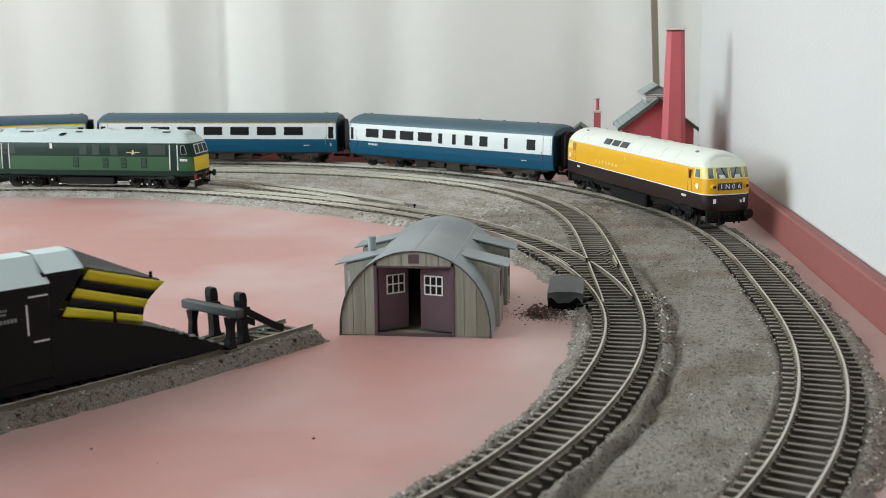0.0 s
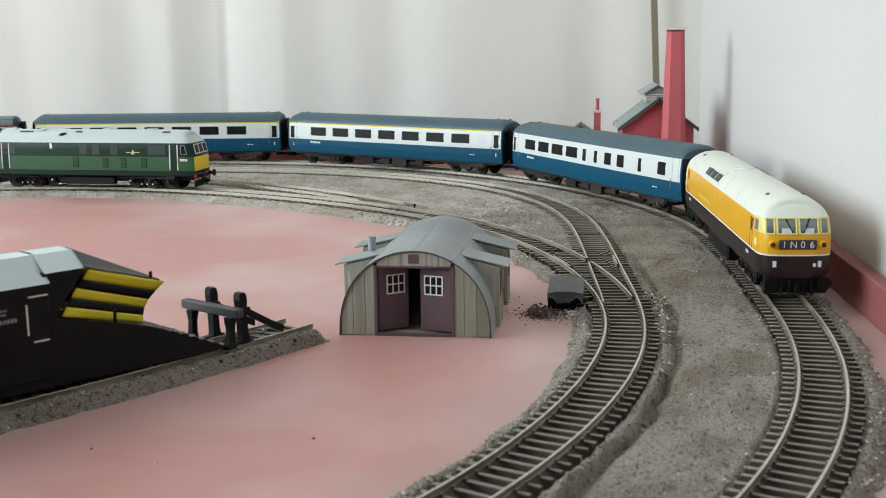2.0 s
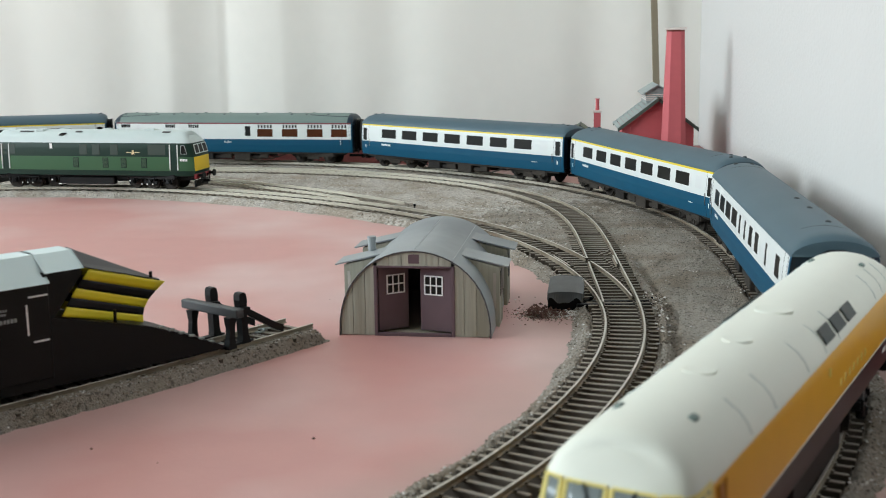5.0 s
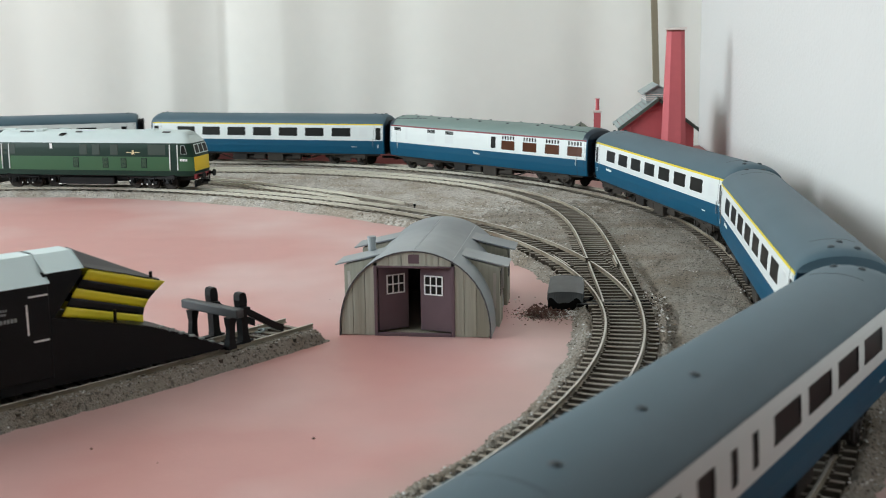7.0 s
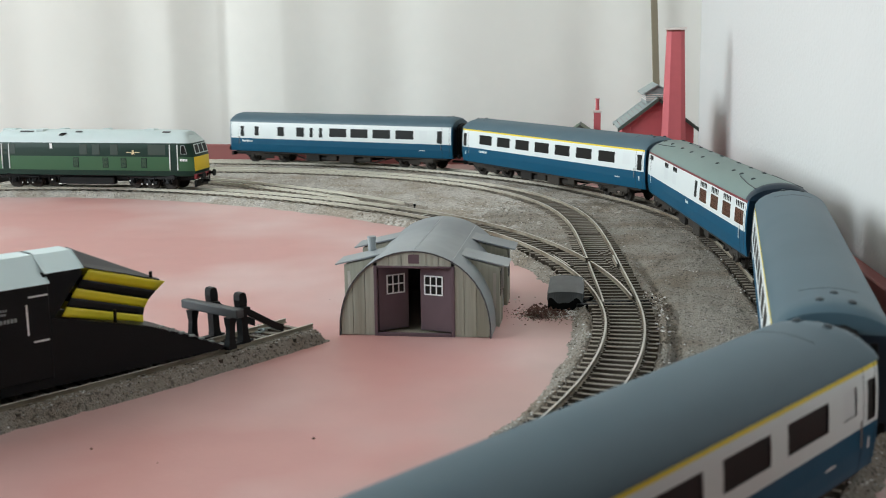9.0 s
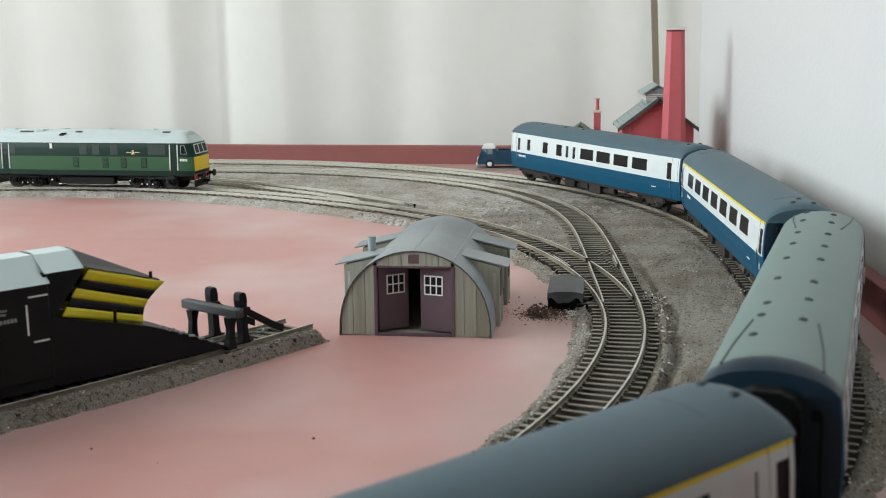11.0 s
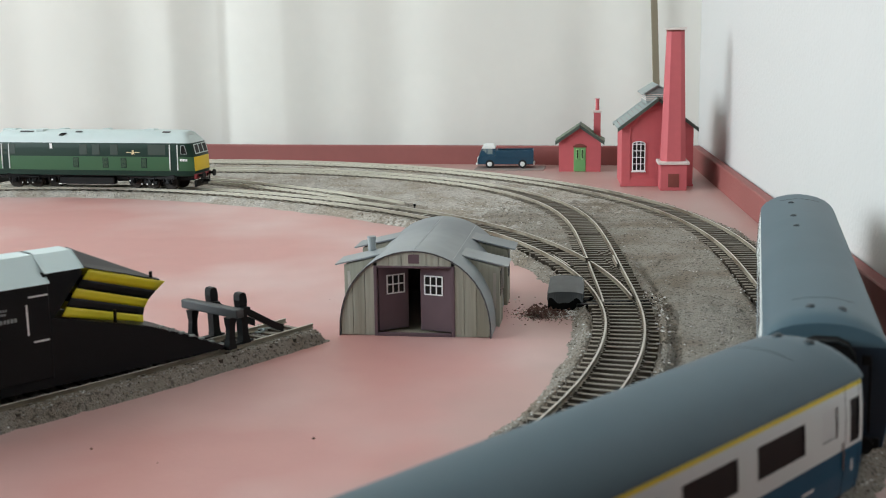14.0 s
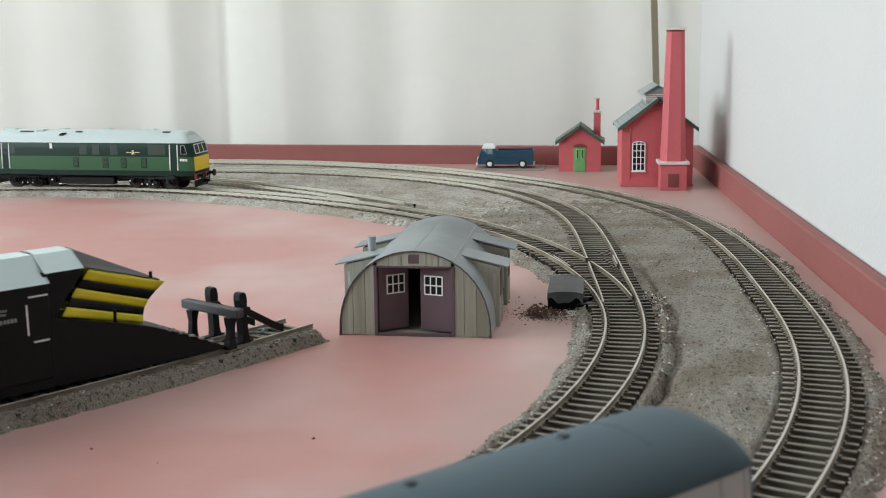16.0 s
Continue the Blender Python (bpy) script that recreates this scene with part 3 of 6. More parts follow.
def lattice(x, y, cell, seed):
    """Smooth value noise on a plane, -1 to 1."""
    rng = np.random.RandomState(seed)
    t = rng.uniform(-1, 1, (256, 256))
    u, v = x / cell, y / cell
    i, j = np.floor(u).astype(int), np.floor(v).astype(int)
    a, b = u - i, v - j
    a, b = a * a * (3 - 2 * a), b * b * (3 - 2 * b)
    g = lambda p, q: t[p % 256, q % 256]
    return (g(i, j) * (1 - a) + g(i + 1, j) * a) * (1 - b) + (g(i, j + 1) * (1 - a) + g(i + 1, j + 1) * a) * b


def step(a, b, v):
    t = np.clip((v - a) / (b - a), 0, 1)
    return t * t * (3 - 2 * t)


def bed_height(x, y):
    """Height of the ballast over the board: shoulders by the lines, fill between them, a furrow beside the middle line."""
    wob = 0.003 * lattice(x, y, 0.018, 1) + 0.0012 * lattice(x, y, 0.005, 2)
    do, oo = lateral(OUTER, x, y, -1.1, 1.6)
    dm, om = lateral(MIDDLE, x, y, -0.9, 0.75)
    di, oi = lateral(INNER, x, y, -0.95, 0.16)
    ds, _ = lateral(SIDING, x, y, -0.5, 0.12)
    near = np.minimum(np.minimum(do, dm), np.minimum(di, ds))
    inner_out = np.where(y > 0.56, oi, om) > 0
    fill = np.where((oo < 0.004) & inner_out, 1.0, 0.0)
    shoulder = 1 - step(0.017, 0.0255, near + wob * 0.8)
    z = 0.0046 * np.maximum(shoulder, fill * 0.86)
    z = z + fill * step(0.018, 0.03, near) * 0.0008 * lattice(x, y, 0.022, 3)
    across = om - 0.0212 - 0.5 * wob
    furrow = np.exp(-(across / np.where(across < 0, 0.0010, 0.0032)) ** 2) * step(0.70, 0.62, y) * (om > 0)
    bank = np.exp(-((across + 0.0026) / 0.0018) ** 2) * step(0.70, 0.62, y) * (om > 0)
    z = z - 0.0042 * furrow * (z > 0.001) + 0.0018 * bank * (0.6 + 0.8 * lattice(x, y, 0.007, 17))
    lumps = np.maximum(0, lattice(x, y, 0.0058, 15) - 0.25) * 0.0019 + np.maximum(0, lattice(x, y, 0.0034, 16) - 0.35) * 0.0016
    z = z + lumps * fill * step(0.018, 0.024, near)
    bury = 0.0034 * step(0.66, 0.80, y + 0.03 * lattice(x, y, 0.03, 19))          # sleeper ends lie buried towards the far end
    between = 1 - step(0.0, 0.0024, near - 0.0140 + bury)
    z = z - 0.0038 * between * (1 - 0.55 * step(0.84, 0.95, y + 0.03 * lattice(x, y, 0.04, 18)))
    seam = np.exp(-((y - 0.402 - 0.004 * lattice(x, y, 0.03, 9) - 0.0015 * lattice(x, y, 0.007, 10)) / 0.0013) ** 2) * (om > 0.031) * (do > 0.02) * (om < 0.2)
    z = z - 0.0022 * seam * fill
    z = np.where(fill > 0.5, np.maximum(z, 0.0003), z)
    rough = np.where(near < 0.0150, 0.25, 1.0)
    z = z + (z > 0.0004) * rough * (0.0004 * lattice(x, y, 0.0032, 4) + 0.0003 * lattice(x, y, 0.0017, 5))
    return z, near, fill


def stones(bm_lists, x, y, z, size, rnd):
    """A small angular stone: a squashed, skewed octahedron."""
    v, f, mi = bm_lists
    k = len(v)
    a = rnd.uniform(0, 6.28)
    for q in range(4):
        r = size * rnd.uniform(0.6, 1.2)
        v.append((x + r * math.cos(a + q * 1.571), y + r * math.sin(a + q * 1.571), z + size * rnd.uniform(-0.2, 0.35)))
    v.append((x + size * rnd.uniform(-0.3, 0.3), y + size * rnd.uniform(-0.3, 0.3), z + size * rnd.uniform(0.5, 0.95)))
    w = rnd.choices((0, 1, 2, 3), (5, 5, 1.1, 2.2))[0]
    for q in range(4):
        f.append((k + q, k + (q + 1) % 4, k + 4))
        mi.append(w)


def ballast():
    d = 0.0021
    xs, ys = np.arange(-0.66, 0.245, d), np.arange(0.02, 1.30, d)
    gx, gy = np.meshgrid(xs, ys)
    gx = gx + np.random.RandomState(5).uniform(-0.3, 0.3, gx.shape) * d
    gy = gy + np.random.RandomState(6).uniform(-0.3, 0.3, gx.shape) * d
    z, near, fill = bed_height(gx, gy)
    keep = z > 0.0002
    cell = keep[:-1, :-1] | keep[1:, :-1] | keep[:-1, 1:] | keep[1:, 1:]
    idx = np.arange(gx.size).reshape(gx.shape)
    j, i = np.nonzero(cell)
    quads = np.stack([idx[j, i], idx[j, i + 1], idx[j + 1, i + 1], idx[j + 1, i]], 1)
    used = np.unique(quads)
    remap = np.zeros(gx.size, int)
    remap[used] = np.arange(len(used))
    zz = np.where(keep, z, -0.0004)
    verts = np.stack([gx.ravel()[used], gy.ravel()[used], zz.ravel()[used]], 1)
    me = bpy.data.meshes.new("ballast")
    me.from_pydata(verts.tolist(), [], remap[quads].tolist())
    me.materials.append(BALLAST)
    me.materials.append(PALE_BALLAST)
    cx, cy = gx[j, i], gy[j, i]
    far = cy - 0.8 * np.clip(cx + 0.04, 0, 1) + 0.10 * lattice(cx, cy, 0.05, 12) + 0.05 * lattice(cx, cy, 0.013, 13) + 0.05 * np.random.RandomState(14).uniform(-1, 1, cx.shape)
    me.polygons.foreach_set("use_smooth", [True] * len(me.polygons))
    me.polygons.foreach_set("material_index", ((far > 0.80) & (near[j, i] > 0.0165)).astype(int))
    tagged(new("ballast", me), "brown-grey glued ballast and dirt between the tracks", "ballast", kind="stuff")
    # loose stones, thick on the shoulders
    rnd = random.Random(21)
    v, f, mi = [], [], []
    flat = np.nonzero((z > 0.0008).ravel())[0]
    rng = np.random.RandomState(8)
    pick = rng.choice(flat, 90000)
    fx, fy, fz, fn, ff = gx.ravel(), gy.ravel(), z.ravel(), near.ravel(), fill.ravel()
    for q in pick:
        n = fn[q]
        chance = 0.02 if n < 0.0155 else (1.0 if n < 0.027 and ff[q] < 0.5 else (0.30 if fy[q] - 1.1 * max(0.0, fx[q] + 0.04) > 0.8 else (0.4 if n < 0.0195 else 0.035)))
        if rnd.random() < chance:
            stones((v, f, mi), fx[q] + rnd.uniform(-d, d) / 2, fy[q] + rnd.uniform(-d, d) / 2, fz[q] - 0.0001, rnd.uniform(0.00035, 0.00085), rnd)
    me = bpy.data.meshes.new("ballast_stones")
    me.from_pydata(v, [], f)
    for m in STONE_MATS:
        me.materials.append(m)
    me.polygons.foreach_set("material_index", mi)
    tagged(new("ballast_stones", me), "loose grey and brown ballast stones along the tracks", "ballast stones", kind="stuff")


def stub_bed():
    """The raised strip of ballast under the snow plough's track."""
    d = 0.0016
    us, ws = np.arange(-0.60, 0.0105, d), np.arange(-0.0185, 0.0187, d)
    gu, gw = np.meshgrid(us, ws)
    n1 = lattice(gu, gw, 0.006, 31)
    edge = np.minimum(0.0172 - abs(gw), (0.0015 - gu) * 0.8) + 0.0012 * n1
    z = 0.0056 * step(-0.0008, 0.0030, edge) * (1 - 0.30 * step(0.0068, 0.0088, 0.0172 - abs(gw))) + 0.0005 * lattice(gu, gw, 0.0024, 33)
    z = np.where((abs(gw) > 0.0172) | (gu > 0.002), -0.0004, z)
    clip = np.clip(gu, -0.599, 0.0)
    px, py, ph = (np.interp(clip, PLOUGH_LINE[:, 0], PLOUGH_LINE[:, q]) for q in (1, 2, 3))
    x, y = px + np.cos(ph) * (gu - clip) - np.sin(ph) * gw, py + np.sin(ph) * (gu - clip) + np.cos(ph) * gw
    nu, nw = gu.shape[1], gu.shape[0]
    idx = np.arange(gu.size).reshape(gu.shape)
    quads = np.stack([idx[:-1, :-1].ravel(), idx[:-1, 1:].ravel(), idx[1:, 1:].ravel(), idx[1:, :-1].ravel()], 1)
    me = bpy.data.meshes.new("stub_ballast")
    me.from_pydata(np.stack([x.ravel(), y.ravel(), z.ravel()], 1).tolist(), [], quads.tolist())
    me.materials.append(BALLAST)
    tagged(new("stub_ballast", me), "raised strip of grey ballast under the stub track", "ballast", kind="stuff")
    rnd = random.Random(4)
    v, f, mi = [], [], []
    for _ in range(15000):
        a, b = rnd.randrange(nw), rnd.randrange(nu)
        if z[a, b] > 0.001 and (abs(gw[a, b]) > 0.0125 or gu[a, b] > -0.03 or rnd.random() < 0.25):
            stones((v, f, mi), x[a, b], y[a, b], z[a, b] - 0.0001, rnd.uniform(0.0004, 0.0009), rnd)
    me = bpy.data.meshes.new("stub_stones")
    me.from_pydata(v, [], f)
    for m in STONE_MATS:
        me.materials.append(m)
    me.polygons.foreach_set("material_index", mi)
    tagged(new("stub_stones", me), "loose pale and brown stones on the stub bed", "ballast stones", kind="stuff")


ballast()
stub_bed()


# ---- rolling stock (millimetres over the rail top; x forward, y to the left) ----
WHEELS = {}


def wheelset(parent, x, r):
    """Two flanged wheels and their axle."""
    if r not in WHEELS:
        bm = bmesh.new()
        tube(bm, (0, -0.3, 0), (0, 0.3, 0), r + 0.8, n=20)
        tube(bm, (0, 0.3, 0), (0, 2.1, 0), r, r - 0.1, n=20)
        tube(bm, (0, 2.1, 0), (0, 2.25, 0), r * 0.75, n=20)
        me = bpy.data.meshes.new("wheel")
        bm.to_mesh(me)
        bm.free()
        me.materials.append(FRAME)
        bm = bmesh.new()
        tube(bm, (0, -12.5, 0), (0, 12.5, 0), 1.0, n=8)
        axle = bpy.data.meshes.new("axle")
        bm.to_mesh(axle)
        bm.free()
        axle.materials.append(BLACK)
        WHEELS[r] = me, axle
    me, axle = WHEELS[r]
    share("wheel", me, parent, pose(x * 0.001, 0.0079, r * 0.001))
    share("wheel", me, parent, pose(x * 0.001, -0.0079, r * 0.001, 0, 0, 180))
    share("axle", axle, parent, pose(x * 0.001, 0, r * 0.001))


def bogie(parent, x, base, r, heavy=False):
    """A bogie with side frames, springs and axle boxes; its wheelsets are parts of it."""
    bm = bmesh.new()
    reach = base / 2 + 7
    top = 13.0 if heavy else 11.0
    for s in (-1, 1):
        y = s * 13.2
        box(bm, -reach, reach, y - 1.2, y + 1.2, top - 4.2, top, bevel=0.4)
        for wx in ([-base / 2, 0, base / 2] if heavy else [-base / 2, base / 2]):
            box(bm, wx - 2.4, wx + 2.4, y + s * 0.2 - 1.4, y + s * 0.2 + 1.8, r - 2.4, r + 2.6, bevel=0.5)
            tube(bm, (wx, y + s * 1.8, r), (wx, y + s * 2.5, r), 1.5, n=10)
            for o in (-4.2, 4.2):
                tube(bm, (wx + o, y + s * 0.4, r - 0.5), (wx + o, y + s * 0.4, top - 3), 1.1, n=8)
        box(bm, -7, 7, y - 1.0, y + s * 0.8 + 1.0, 4.2, 7.6, bevel=0.5)
        tube(bm, (-5, y + s * 1.2, 9.5), (5, y + s * 1.2, 9.5), 0.9, n=8)
    box(bm, -5, 5, -13, 13, 6.0, 11.0, bevel=0.5)
    for e in (-1, 1):
        box(bm, e * reach - 1.2, e * reach + 1.2, -13.5, 13.5, top - 3.6, top - 0.6, bevel=0.3)
    ob = part("bogie", bm, BLACK if heavy else FRAME, parent, at=pose(x * 0.001, 0, 0))
    for wx in ([-base / 2, 0, base / 2] if heavy else [-base / 2, base / 2]):
        wheelset(ob, wx, r)
    return ob


SIDE = [(17.2, 11.6), (17.7, 14.0), (18.3, 19.0), (18.4, 27.0), (18.1, 34.0), (17.6, 39.0), (17.1, 41.8)]


def side_y(z):
    return float(np.interp(z, [p[1] for p in SIDE], [p[0] for p in SIDE]))


PANES = {}


def pane(parent, x, z0, z1, w, s, material):
    """A glazed window, a hair behind the side sheet, with rounded corners."""
    key = (round(w, 1), round(z1 - z0, 1), material.name)
    if key not in PANES:
        bm = bmesh.new()
        slab(bm, [(a, 0, b) for a, b in rounded(w + 0.5, z1 - z0 + 0.5, 0.9)], 0.4)
        bmesh.ops.recalc_face_normals(bm, faces=bm.faces[:])
        me = bpy.data.meshes.new("window")
        bm.to_mesh(me)
        bm.free()
        me.materials.append(material)
        PANES[key] = me
    zc = (z0 + z1) / 2
    lean = math.degrees(math.atan2(side_y(z0) - side_y(z1), z1 - z0))
    return share("window", PANES[key], parent, pose(x * 0.001, s * (side_y(zc) - 0.42) * 0.001, zc * 0.001, s * lean, 0, 0))


def bars(parent, x, z, w, h, s, n, material, name="lettering", gap=0.35):
    """Small writing that cannot be read: a row of plain bars."""
    bm = bmesh.new()
    y = s * (side_y(z) + 0.06)
    cw = w / n
    for i in range(n):
        x0 = x - w / 2 + i * cw
        hh = h * (1.0 if i in (0, n // 2) else 0.8)
        box(bm, x0, x0 + cw * (1 - gap), y - 0.08, y + 0.08, z - h / 2, z - h / 2 + hh)
    return part(name, bm, material, parent)


def coach(name, label, right, left, top_line, line_mat, roof_mat, domes, buffet=False, brand=None):
    """right, left: windows (x0, x1, z0, z1, glazing) from the rear end, on each side."""
    L = 128.4
    c = thing(name, pose(0, 0, 0), label, "railway carriage", "carriages of the express")
    bm = bmesh.new()
    both = right + left
    zs = sorted({p[1] for p in SIDE} | {24.8, 40.0, 41.4} | {w[2] for w in both} | {w[3] for w in both})
    tuck = lambda x: 0.975 if abs(x) > L - 0.5 else 1.0

    def look_up(z):
        if z < 24.8:
            return 0
        return 2 if (top_line and 40.0 < z < 41.4) else 1
    for s in (-1, 1):
        windows = right if s < 0 else left
        xs = sorted({-L, -L + 1.2, L - 1.2, L} | {w[0] - L for w in windows} | {w[1] - L for w in windows})
        vs = {(i, j): bm.verts.new((x * 0.001, s * side_y(z) * tuck(x) * 0.001, z * 0.001)) for i, x in enumerate(xs) for j, z in enumerate(zs)}
        for i in range(len(xs) - 1):
            for j in range(len(zs) - 1):
                mx, mz = (xs[i] + xs[i + 1]) / 2 + L, (zs[j] + zs[j + 1]) / 2
                if any(w[0] < mx < w[1] and w[2] < mz < w[3] for w in windows):
                    continue
                f = bm.faces.new((vs[i, j], vs[i + 1, j], vs[i + 1, j + 1], vs[i, j + 1]))
                f.material_index = look_up(mz) if 1.3 < mx < 2 * L - 1.3 else 0
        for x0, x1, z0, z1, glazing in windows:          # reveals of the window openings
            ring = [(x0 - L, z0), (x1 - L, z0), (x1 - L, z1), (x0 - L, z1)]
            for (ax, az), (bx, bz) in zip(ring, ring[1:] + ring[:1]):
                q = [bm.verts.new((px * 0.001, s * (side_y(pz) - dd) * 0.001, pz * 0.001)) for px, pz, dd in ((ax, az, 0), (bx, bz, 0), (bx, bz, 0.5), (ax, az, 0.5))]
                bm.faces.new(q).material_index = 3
    for e in (-1, 1):                                      # end walls
        ring = [(s * side_y(z) * 0.975, z) for s, order in ((1, zs), (-1, zs[::-1])) for z in order]
        bm.faces.new([bm.verts.new((e * L * 0.001, y * 0.001, z * 0.001)) for y, z in ring]).material_index = 4
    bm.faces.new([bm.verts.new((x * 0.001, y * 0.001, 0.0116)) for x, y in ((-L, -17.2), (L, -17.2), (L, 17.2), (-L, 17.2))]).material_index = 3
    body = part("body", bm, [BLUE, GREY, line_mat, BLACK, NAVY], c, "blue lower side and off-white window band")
    # roof, drooping at its ends
    bm = bmesh.new()
    arc = [(17.35, 41.3), (17.3, 41.9), (16.6, 43.4), (15.2, 45.2), (12.6, 47.2), (9.0, 48.9), (4.8, 49.9), (0, 50.3)]
    arc = arc + [(-y, z) for y, z in arc[-2::-1]]
    rows = []
    for x, k in ((-L - 0.5, 0.45), (-L - 0.3, 0.72), (-L + 1.5, 0.9), (-L + 5, 0.985), (-L + 11, 1), (-60, 1), (0, 1), (60, 1), (L - 11, 1), (L - 5, 0.985), (L - 1.5, 0.9), (L + 0.3, 0.72), (L + 0.5, 0.45)):
        rows.append([(x, y * (0.965 + 0.035 * min(1, k)) if abs(x) > L - 2 else y, 41.3 + (z - 41.3) * k) for y, z in arc])
    loft(bm, rows, (lambda p: 1 if abs(p.x) > L - 5 else 0) if buffet else None)
    part("roof", bm, [roof_mat, NAVY], c, smooth=True)
    for e in (() if buffet else (-1, 1)):                  # joint lines across the roof near its ends
        bm = bmesh.new()
        for (ya, za), (yb, zb) in zip(arc[5:9], arc[6:10]):
            tube(bm, (e * 106, ya, za - 0.06), (e * 106, yb, zb - 0.06), 0.16, n=5)
        part("roof_joint", bm, DOME, c)
    for e, s in ((-1, -1), (-1, 1), (1, -1), (1, 1)) if buffet else ():
        bm = bmesh.new()                                   # rain strips on the roof shoulders near the ends
        tube(bm, (e * (L - 4), s * 12.6, 47.3), (e * (L - 22), s * 11.6, 47.8), 0.3, n=6)
        tube(bm, (e * (L - 22), s * 11.6, 47.8), (e * (L - 46), s * 9.0, 49.0), 0.3, n=6)
        part("rain_strip", bm, DOME, c)
    for x, y in domes:
        bm = bmesh.new()
        r = bmesh.ops.create_uvsphere(bm, u_segments=12, v_segments=6, radius=0.0014)
        for v in r["verts"]:
            v.co.z = max(v.co.z * 0.55, -0.0002)
        zt = float(np.interp(abs(y), [0, 4.8, 9, 12.6, 15.2], [50.3, 49.9, 48.9, 47.2, 45.2]))
        part("roof_vent", bm, DOME, c, smooth=True, at=pose(x * 0.001, y * 0.001, zt * 0.001, -math.degrees(math.atan2(y, 34)), 0, 0))
    for s in (-1, 1):
        for x0, x1, z0, z1, glazing in (right if s < 0 else left):
            pane(c, (x0 + x1) / 2 - L, z0, z1, x1 - x0, s, glazing)
            if buffet and z1 < 35.5:
                n = 5
                for q in range(n):                         # ventilator slots above the window
                    bm = bmesh.new()
                    xx = x0 - L + (x1 - x0) * (q + 0.5) / n
                    yy = s * (side_y(37.4) + 0.02)
                    box(bm, xx - 0.85, xx + 0.85, yy - 0.1, yy + 0.1, 35.7, 39.4)
                    part("ventilator_slot", bm, BLACK, c)
        if brand and s < 0:
            bars(c, brand - L, 22.2, 13.0, 2.1, s, 9, WHITE)
        if brand:
            bars(c, (225 if s < 0 else 30) - L, 18.6, 6.0, 0.8, s, 5, WHITE)
        for e in (-1, 1):                                  # door edges and handles
            bm = bmesh.new()
            for dx in (1.6, 9.2):
                x = e * (L - 1.4 - dx)
                for za, zb in zip(SIDE, SIDE[1:]):
                    tube(bm, (x, s * (za[0] - 0.02), za[1]), (x, s * (zb[0] - 0.02), zb[1]), 0.11, n=5)
            part("door_edge", bm, FRAME, c)
            bm = bmesh.new()
            tube(bm, (e * (L - 12), s * 18.7, 19.5), (e * (L - 12), s * 18.6, 27), 0.22, n=6)
            part("handrail", bm, WHITE if buffet else METAL, c)
    if top_line:
        for s in (-1, 1):
            for e in (-1, 1):
                if line_mat is YELLOW:
                    bars(c, e * (L - 6.5), 19.5, 0.9, 3.0, s, 1, WHITE, "class_numeral", 0.0)
    if buffet:
        for s in (-1, 1):
            text_part("lettering", "Buffet", 0.0034, WHITE, c, pose(-0.004, s * (side_y(22) + 0.05) * 0.001, 0.0218, 90, 0, 0 if s < 0 else 180), "white word Buffet")
    # ends: corridor connection, buffers, coupling, jumper boxes
    for e in (-1, 1):
        bm = bmesh.new()
        ring = [(8.4, 13), (8.6, 36), (8.0, 40), (6.2, 42.8), (3.2, 44.2), (-3.2, 44.2), (-6.2, 42.8), (-8.0, 40), (-8.6, 36), (-8.4, 13)]
        loft(bm, [[(e * (L + d), y * k, 28 + (z - 28) * k) for y, z in ring] for d, k in ((0, 1.0), (1.2, 0.94), (2.2, 1.02), (3.4, 0.95), (4.6, 1.0), (6.0, 0.98))], close=True, caps=False)
        bm.faces.new([bm.verts.new((e * (L + 5.6) * 0.001, y * 0.00096, (28 + (z - 28) * 0.96) * 0.001)) for y, z in ring])
        part("corridor_connection", bm, BLACK, c)
        bm = bmesh.new()
        for s in (-1, 1):
            tube(bm, (e * L, s * 11.5, 13.4), (e * (L + 4.0), s * 11.5, 13.4), 1.0, n=8)
            tube(bm, (e * (L + 4.0), s * 11.5, 13.4), (e * (L + 4.8), s * 11.5, 13.4), 2.6, n=14)
        box(bm, e * L - 1, e * L + 1, -16, 16, 11.4, 14.6, bevel=0.3)
        part("buffer_beam", bm, BLACK, c)
        bm = bmesh.new()
        box(bm, min(e * 120, e * (L + 8.5)), max(e * 120, e * (L + 8.5)), -1.6, 1.6, 6.2, 8.4, bevel=0.3)
        box(bm, e * (L + 7) - 1.2, e * (L + 7) + 1.2, -6.0, 6.0, 5.4, 9.2, bevel=0.3)
        part("coupling", bm, BLACK, c)
        for s in (-1, 1):
            bm = bmesh.new()
            tube(bm, (e * (L + 0.6), s * 13, 16), (e * (L + 0.6), s * 12.6, 38), 0.3, n=6)
            box(bm, e * (L + 0.5) - 0.5, e * (L + 0.5) + 0.5, s * 11.5 - 1.2, s * 11.5 + 1.2, 36, 39, bevel=0.2)
            part("end_pipe", bm, BLACK, c)
    # underframe
    bm = bmesh.new()
    for s in (-1, 1):
        box(bm, -122, 122, s * 15.6 - 0.5, s * 15.6 + 0.5, 9.8, 11.8, bevel=0.2)
        tube(bm, (-40, s * 11, 4.5), (40, s * 11, 4.5), 0.6, n=6)
        for x in (-40, 40):
            tube(bm, (x, s * 11, 4.5), (x + (18 if x > 0 else -18), s * 11, 10), 0.6, n=6)
    box(bm, -118, 118, -6, 6, 9.6, 11.7)
    part("underframe", bm, FRAME, c)
    for s in (-1, 1):
        for x, w, d, z0 in ((-30, 16, 5, 3.6), (-8, 12, 4, 4.6), (10, 17, 6, 2.8), (33, 9, 4, 5.2)):
            bm = bmesh.new()
            y = s * 12.6
            box(bm, x - w / 2, x + w / 2, y - d / 2, y + d / 2, z0, 10.6, bevel=0.5)
